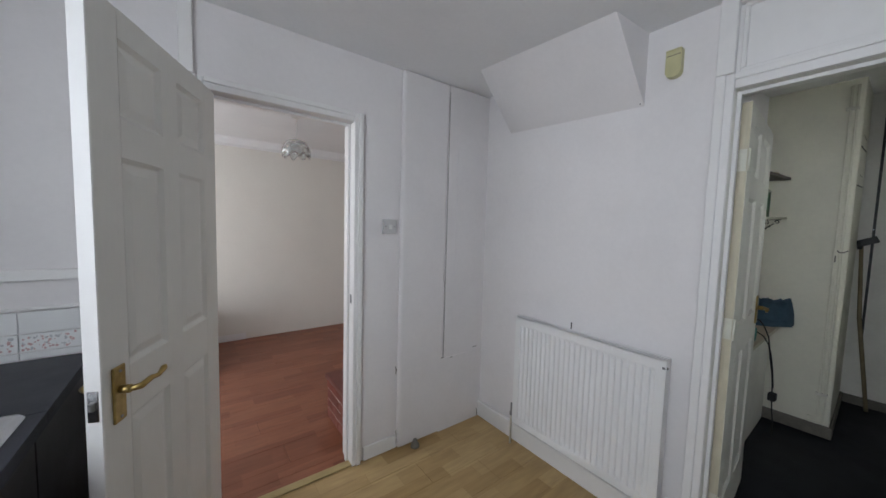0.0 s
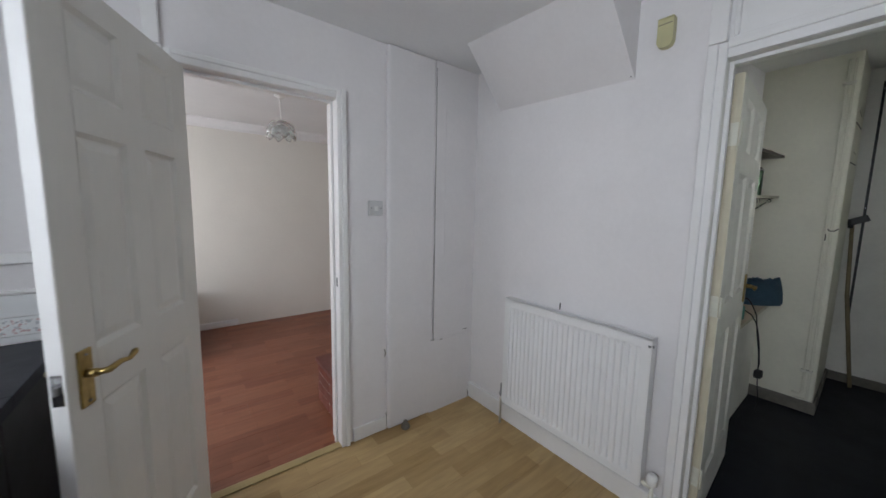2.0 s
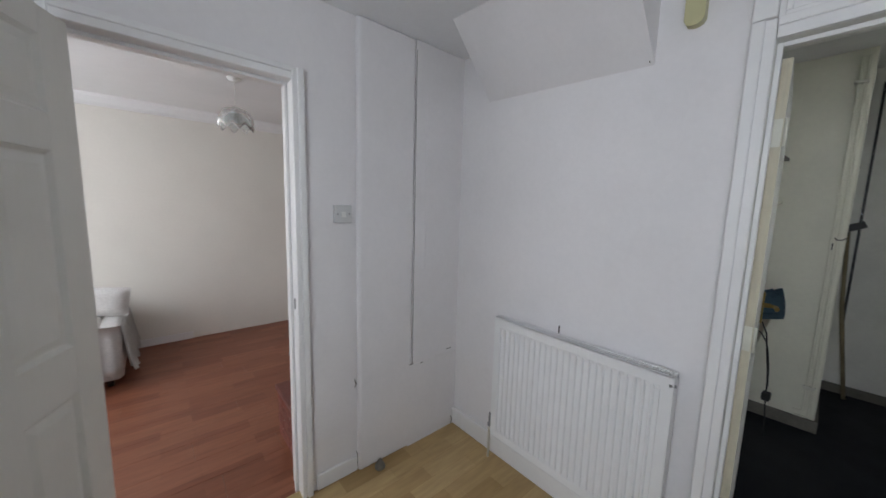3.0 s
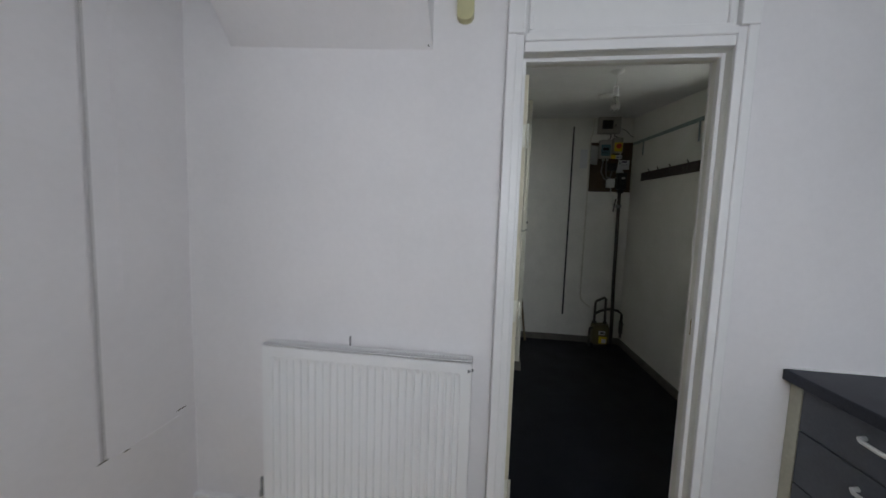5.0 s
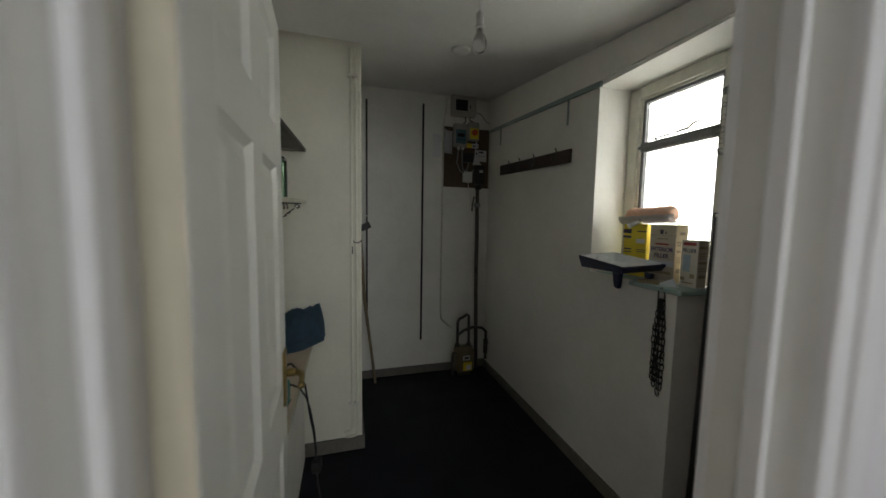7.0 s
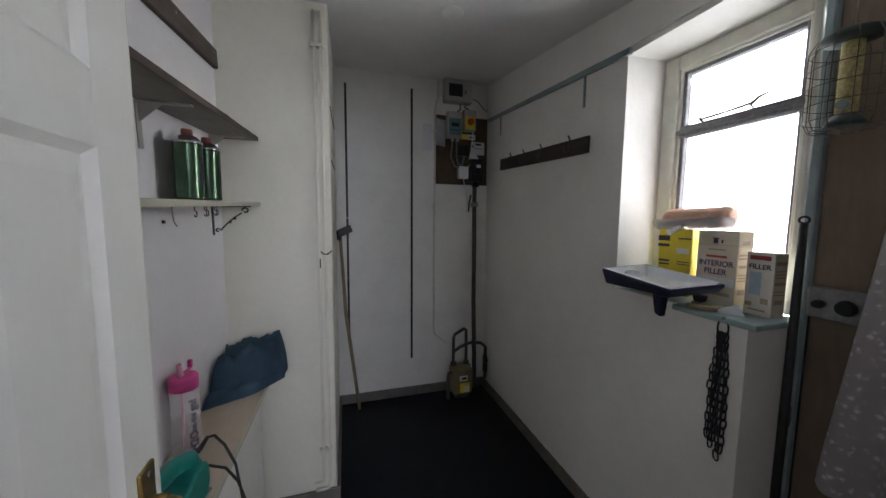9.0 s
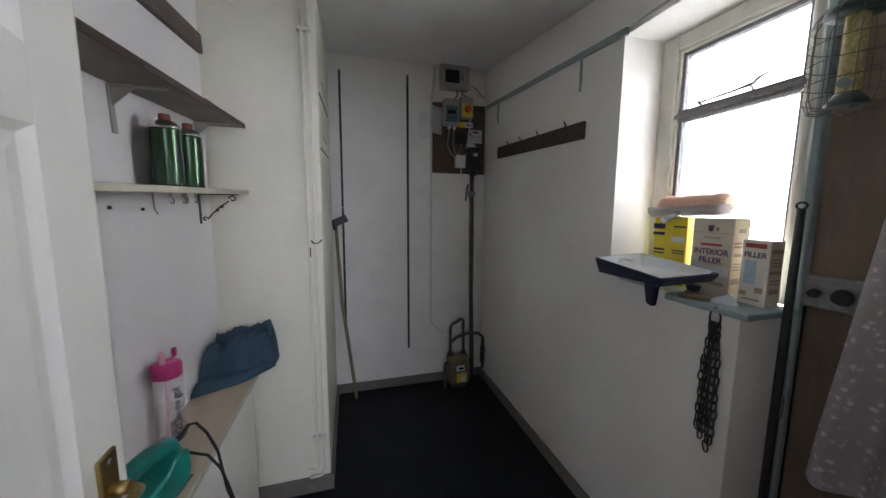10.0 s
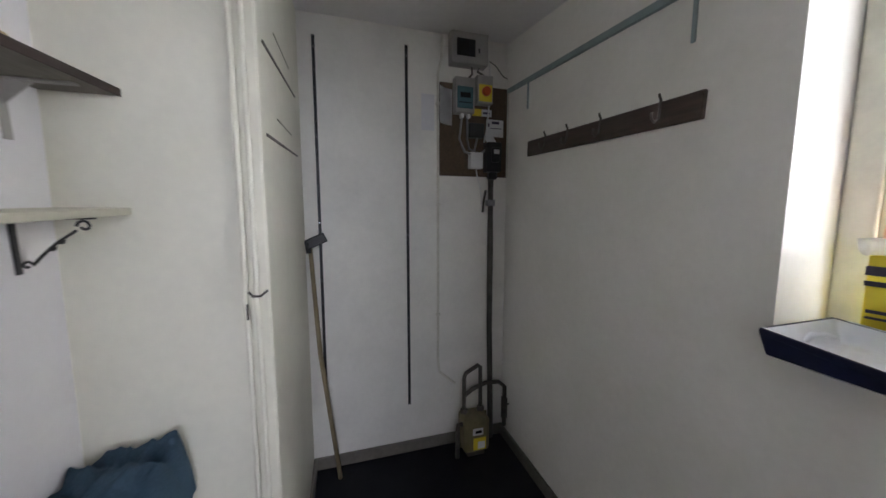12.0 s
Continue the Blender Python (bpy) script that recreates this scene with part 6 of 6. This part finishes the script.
lo = thing("wall_shelf", "cream painted shelf on black scroll brackets", "shelf", (0, 0, 0))
part("board", boxes(((0.80, -1.330, 1.550), (PX - 0.002, AL - 0.001, 1.568)), bevel=0.003, seg=2), M_CREAMSHELF, lo)
scroll_bracket(1.745, 1.5495, -1.325, parent=lo)
scroll_bracket(0.905, 1.5495, -1.325, parent=lo)
for x in (1.225, 1.295, 1.31, 1.375, 1.39):
    b = bmesh.new()
    tube(b, [(x, -1.30, 1.551), (x, -1.30, 1.538)] + [(x + 0.009 * math.sin(a), -1.30 - 0.002, 1.529 + 0.009 * math.cos(a)) for a in (0.4, 1.2, 2.0, 2.8, 3.6, 4.4)], 0.0016, 5)
    part("cup_hook", b, M_OLDPIPE, lo, "dull metal cup hook")
b = bmesh.new()
tube(b, [(1.40, AL - 0.004, 1.551), (1.40, AL - 0.006, 1.50), (1.405, AL - 0.012, 1.482)], 0.002, 6)
part("wire_hook", b, M_GALV, lo)
for x, z in ((1.10, 1.508), (1.20, 1.51), (1.345, 1.50)):
    b = bmesh.new()
    tube(b, [(x, AL, z), (x, AL - 0.006, z)], 0.005, 8)
    part("wall_plug", b, M_BLACK, lo)

up = thing("wall_shelf", "dark-edged brown-grey shelf high in the alcove", "shelf", (0, 0, 0))
part("board", boxes(((0.66, -1.328, 1.842), (PX - 0.002, AL - 0.001, 1.858)), bevel=0.002), M_GREYSHELF, up)
part("front_edge", boxes(((0.66, -1.331, 1.840), (PX - 0.002, -1.3281, 1.860)), bevel=0.001), M_DARKWOOD, up, "dark edge strip")
for x in (1.25, 1.76):
    b = bmesh.new()
    box(b, (x - 0.011, AL - 0.004, 1.715), (x + 0.011, AL, 1.840), 0.001)
    box(b, (x - 0.011, -1.30, 1.8365), (x + 0.011, AL - 0.004, 1.8415), 0.001)
    prism(b, ((AL - 0.004, 1.836), (AL - 0.06, 1.836), (AL - 0.004, 1.785)), x - 0.0015, x + 0.0015, "x")
    part("shelf_bracket", b, M_GREYBOX, up, "grey steel angle bracket")
single("small_tin", boxes(((1.50, -1.31, 1.8425), (1.60, -1.25, 1.860)), bevel=0.004, seg=2), M_CARDSIDE, "small brown tin lying on the high shelf", "tin")
bt = thing("wall_batten", "dark wooden batten screwed across the alcove wall", "batten", (1.02, AL, 2.105), turn=(0, -4.5, 0))
part("board", boxes(((0, -0.020, -0.038), (0.83, 0, 0.038)), bevel=0.004, seg=2), M_DARKWOOD, bt)
for x in (0.12, 0.45, 0.77):
    b = bmesh.new()
    tube(b, [(x, -0.019, 0.012), (x, -0.023, 0.012)], 0.005, 8)
    part("screw", b, M_GALV, bt)


def gas_can(x, y, turn):
    c = thing("gas_canister", "green metal gas canister with a red cap", "gas canister", (x, y, 1.5688 - 0.0384 * (PX - x)), group="canisters on the shelf", turn=(0, 0, turn))
    b = bmesh.new()
    lathe(b, [(0.034, 0.0), (0.0385, 0.003), (0.039, 0.008), (0.038, 0.012), (0.038, 0.165), (0.039, 0.169)], (0, 0, 0), 28)
    part("body", b, M_CANGREEN, c)
    b = bmesh.new()
    lathe(b, [(0.0395, 0.168), (0.040, 0.173), (0.037, 0.178), (0.026, 0.190), (0.018, 0.194)], (0, 0, 0), 28)
    part("shoulder", b, M_STEEL, c, "bare steel shoulder and rim")
    b = bmesh.new()
    lathe(b, [(0.0150, 0.192), (0.0150, 0.209), (0.0135, 0.212), (0.004, 0.212)], (0, 0, 0), 18)
    part("cap", b, M_CANRED, c)
    b = bmesh.new()
    for k in range(7):
        a0 = radians(-120 + k * 7)
        z0, z1 = 0.05 + 0.004 * (k % 2), 0.135
        vs = [b.verts.new((0.0384 * math.cos(a), 0.0384 * math.sin(a), z)) for a, z in ((a0, z0), (a0 + 0.05, z0), (a0 + 0.05, z1 - 0.02 * (k % 3)), (a0, z1 - 0.02 * (k % 3)))]
        b.faces.new(vs)
    part("side_print", b, M_INK, c, "dark upright printed marks")
    return c


tilt_about(lo, (PX, 0, 1.56), -2.2)
tilt_about(up, (PX, 0, 1.85), -3.2)
gas_can(1.352, -1.245, 0)
gas_can(1.488, -1.250, 15)
gas_can(1.432, -1.213, 40)

bench = thing("bench_board", "tan board fixed as a bench along the alcove", "bench", (0, 0, 0))
part("board", boxes(((0.83, -1.360, 0.747), (PX - 0.002, AL - 0.001, 0.765)), bevel=0.002), M_BENCH, bench)
part("front_edge", boxes(((0.83, -1.364, 0.746), (PX - 0.002, -1.3605, 0.766)), bevel=0.001), M_CREAMSHELF, bench, "pale edging strip")
part("support_panel", boxes(((0.83, -1.30, 0.0), (PX - 0.03, -1.285, 0.746))), M_UWALL, bench, "white painted front panel")


def water_bottle():
    t = thing("water_bottle", "clear drinking bottle with a pink flip lid, half full", "water bottle", (1.298, -1.218, 0.7655))
    b = bmesh.new()
    lathe(b, [(0.034, 0.0), (0.037, 0.004), (0.0375, 0.02), (0.0375, 0.205), (0.034, 0.212)], (0, 0, 0), 28)
    part("bottle", b, M_BOTTLE, t)
    b = bmesh.new()
    lathe(b, [(0.0325, 0.004), (0.0345, 0.01), (0.0345, 0.105)], (0, 0, 0), 24)
    part("water", b, M_WATER, t)
    b = bmesh.new()
    lathe(b, [(0.0385, 0.206), (0.0390, 0.210), (0.0390, 0.240), (0.036, 0.248), (0.024, 0.252)], (0, 0, 0), 28)
    lid = part("lid", b, M_PINK, t)
    part("lid_band", boxes(((0.0, -0.004, 0.245), (0.052, 0.004, 0.254)), ((0.044, -0.006, 0.250), (0.056, 0.006, 0.276)), bevel=0.002), M_PINK, lid)
    b = bmesh.new()
    tube(b, [(-0.018, 0, 0.250), (-0.019, 0, 0.275), (-0.022, 0, 0.290)], [0.009, 0.008, 0.007], 12)
    part("spout", b, M_PINKPALE, lid, "pale pink spout")
    b = bmesh.new()
    tube(b, [(-0.012, 0.002, 0.012), (-0.014, 0, 0.24)], 0.004, 8)
    part("straw", b, M_PINKPALE, t)
    for w, z, s in (("H2O", 0.045, 0.032), ("on the", 0.105, 0.022), ("go!", 0.160, 0.030)):
        m = Matrix.Rotation(radians(-38), 4, "Z") @ Matrix.Translation((0.0, -0.0382, z)) @ Matrix.Rotation(radians(90), 4, "X") @ Matrix.Rotation(radians(90), 4, "Z")
        lettering("lettering", w, s, m, M_INK, t, 0.0002)


water_bottle()


def cloth_heap():
    n, m = 72, 60
    b = bmesh.new()
    rows = []
    for i in range(n + 1):
        line = []
        for j in range(m + 1):
            u, v = i / n, j / m
            y = -1.180 - 0.252 * v
            near = 1.535 + 0.140 * v + 0.07 * max(0, v - 0.66) / 0.34
            near += 0.010 * noise.noise(Vector((v * 5, 0, 2)))
            x = near + (1.853 - near) * u
            side = min(1.0, v / 0.05) ** 0.5 * min(1.0, (1 - v) / 0.10) ** 0.45
            step = min(1.0, u / 0.06) ** 0.5
            p = Vector((u * 2.2, v * 2.6, 0.4))
            hem = 0.20 + 0.05 * math.sin(v * 6.0)
            tuck = max(0.0, min(1.0, (u - hem) / 0.10)) ** 0.5
            top = 0.152 - 0.022 * max(0, 0.30 - v) / 0.30 + 0.018 * v + 0.022 * u - 0.015 * max(0, 0.45 - u)
            h = 0.046 + (top - 0.046) * tuck
            h -= 0.034 * math.exp(-((u - hem) / 0.035) ** 2)
            fold = 0.014 * math.sin(9 * (v * 0.8 + u * 0.9) + 5 * noise.noise(p)) - 0.040 * abs(noise.noise(p * 1.6)) - 0.016 * abs(noise.noise(p * 3.6)) - 0.004 * abs(noise.noise(p * 8.5))
            h = (h + fold * (0.45 + 0.55 * tuck)) * side * step * min(1.0, (1.03 - u) / 0.12) ** 0.35
            line.append(b.verts.new((x, y + 0.006 * noise.noise(p * 2.3), max(0.0022, h))))
        rows.append(line)
    for p, q in zip(rows, rows[1:]):
        for j in range(m):
            f = b.faces.new((p[j], p[j + 1], q[j + 1], q[j]))
            f.smooth = True
    bmesh.ops.solidify(b, geom=list(b.faces), thickness=0.002)
    c = single("crumpled_cloth", b, M_CLOTH, "crumpled slate-blue cotton cloth hanging over the bench end", "cloth")
    c.matrix_world = pose(-0.012, 0.008, 0.7675)


cloth_heap()


def power_tool():
    t = thing("power_planer", "teal corded power tool lying on the bench", "power tool", (0.965, -1.290, 0.7655), turn=(0, 0, -6))
    b = bmesh.new()
    prism(b, ((-0.13, 0.0), (0.14, 0.0), (0.155, 0.03), (0.150, 0.085), (0.10, 0.095), (0.06, 0.075), (-0.04, 0.072), (-0.075, 0.10), (-0.12, 0.10), (-0.14, 0.05)), -0.038, 0.038, "y")
    bmesh.ops.bevel(b, geom=list(b.edges), offset=0.009, segments=3, affect="EDGES", profile=0.5)
    part("body", b, M_TEAL, t)
    b = bmesh.new()
    tube(b, [(-0.105, 0, 0.085), (-0.115, 0, 0.112), (-0.085, 0, 0.132), (-0.02, 0, 0.140), (0.06, 0, 0.132), (0.125, 0, 0.108), (0.135, 0, 0.078)], [0.026, 0.024, 0.023, 0.021, 0.021, 0.023, 0.026], 14)
    part("handle", b, M_TEAL, t)
    b = bmesh.new()
    tube(b, [(-0.085, 0.0, 0.132), (-0.082, 0, 0.153), (-0.080, 0, 0.163)], [0.020, 0.021, 0.017], 14)
    part("front_knob", b, M_TEAL, t)
    part("trigger", boxes(((-0.05, -0.008, 0.108), (-0.012, 0.008, 0.124)), bevel=0.003), M_ORANGE, t, "orange trigger")
    part("sole_plate", boxes(((-0.145, -0.041, -0.0005), (0.15, 0.041, 0.006)), bevel=0.002), M_STEEL, t)
    b = bmesh.new()
    tube(b, [(0.130, -0.005, 0.108), (0.160, -0.012, 0.112), (0.185, -0.02, 0.128)], [0.009, 0.007, 0.005], 8)
    part("cable_boot", b, M_RUBBER, t)
    b = bmesh.new()
    tube(b, [(0.183, -0.02, 0.127), (0.194, -0.032, 0.124), (0.198, -0.055, 0.09), (0.198, -0.080, 0.03), (0.205, -0.094, -0.10), (0.24, -0.100, -0.20), (0.255, -0.104, -0.28), (0.262, -0.104, -0.335)], 0.0038, 8)
    part("cable", b, M_RUBBER, t)
    b = bmesh.new()
    tube(b, [(0.135, 0.01, 0.06), (0.165, -0.02, 0.06), (0.185, -0.06, 0.03), (0.195, -0.085, -0.02), (0.205, -0.096, -0.08), (0.230, -0.104, -0.18), (0.262, -0.106, -0.30)], 0.0038, 8)
    part("cable", b, M_RUBBER, t)
    part("plug", boxes(((0.238, -0.125, -0.385), (0.288, -0.088, -0.335)), bevel=0.008, seg=2), M_RUBBER, t, "black plug")
    b = bmesh.new()
    tube(b, [(0.262, -0.106, -0.384), (0.265, -0.11, -0.45), (0.285, -0.115, -0.53), (0.262, -0.118, -0.61)], 0.0035, 8)
    part("cable", b, M_RUBBER, t)


power_tool()

# ---- ceiling of the utility room ----


def bare_bulb():
    top = 2.245 + 0.380 * (1.06 - 0.065) / 2.845
    p = thing("bare_bulb", "bare light bulb on a short white flex", "light bulb", (1.06, -2.062, top))
    b = bmesh.new()
    lathe(b, [(0.042, 0.006), (0.042, -0.010), (0.018, -0.026), (0.006, -0.028)], (0, 0, 0), 20)
    part("ceiling_rose", b, M_PLASTIC, p)
    b = bmesh.new()
    tube(b, [(0, 0, -0.025), (0, 0, -0.103)], 0.003, 6)
    part("flex", b, M_PLASTIC, p)
    b = bmesh.new()
    lathe(b, [(0.009, 0.0), (0.016, -0.010), (0.016, -0.050), (0.019, -0.052), (0.019, -0.062)], (0, 0, -0.098), 16)
    part("lampholder", b, M_PLASTIC, p)
    b = bmesh.new()
    lathe(b, [(0.012, 0.0), (0.014, -0.02), (0.028, -0.05), (0.029, -0.066), (0.020, -0.088), (0.004, -0.094)], (0, 0, -0.158), 20)
    part("bulb", b, M_BULB, p, "pearl glass bulb")
    q = 2.245 + 0.380 * (1.70 - 0.065) / 2.845
    d = thing("blank_rose", "white round blanking plate on the ceiling", "ceiling rose", (1.70, -2.20, q))
    b = bmesh.new()
    lathe(b, [(0.055, 0.010), (0.055, -0.008), (0.045, -0.016), (0.010, -0.018)], (0, 0, 0), 20)
    part("plate", b, M_PLASTIC, d)


bare_bulb()

# ---- floor boards, laid in rows with fine joints ----


def planks(floor, x0, x1, y0, y1, wide, long, material, seed):
    """Laminate boards along x, each an object of its own over a shared mesh where the size is shared."""
    rnd = random.Random(seed)
    cache = {}
    y = y1
    while y > y0 + 0.01:
        w = min(wide, y - y0)
        x = x0 - rnd.random() * long * 0.7
        while x < x1 - 0.005:
            a, b = max(x, x0), min(x + long, x1)
            if b - a > 0.01:
                key = (round(b - a, 3), round(w, 3))
                if key not in cache:
                    cache[key] = finish("plank", boxes(((0.0004, -w + 0.0004, -0.008), (b - a - 0.0004, -0.0004, 0.0)), bevel=0.0008), material)
                o = new("plank", cache[key])
                o.parent = floor
                o.location = (a, y, rnd.uniform(-0.0002, 0.0))
            x += long
        y -= w


planks(bpy.data.objects["floor_kitchen"], KW, WB, KS, WA, 0.195, 1.28, M_OAK, 3)
planks(bpy.data.objects["floor_living"], LW, LE, WAT, LN, 0.195, 1.28, M_CHERRY, 5)
setting("floor_threshold", boxes(((DA0 - 0.03, WA, -0.15), (DA1 + 0.03, WAT, -0.001))), M_CHERRY, "red-brown laminate in the doorway")
setting("floor_doorway", boxes(((WB, DB0 - 0.03, -0.15), (WBT - 0.05, DB1 + 0.03, -0.002))), M_VINYL, "black floor of the doorway")
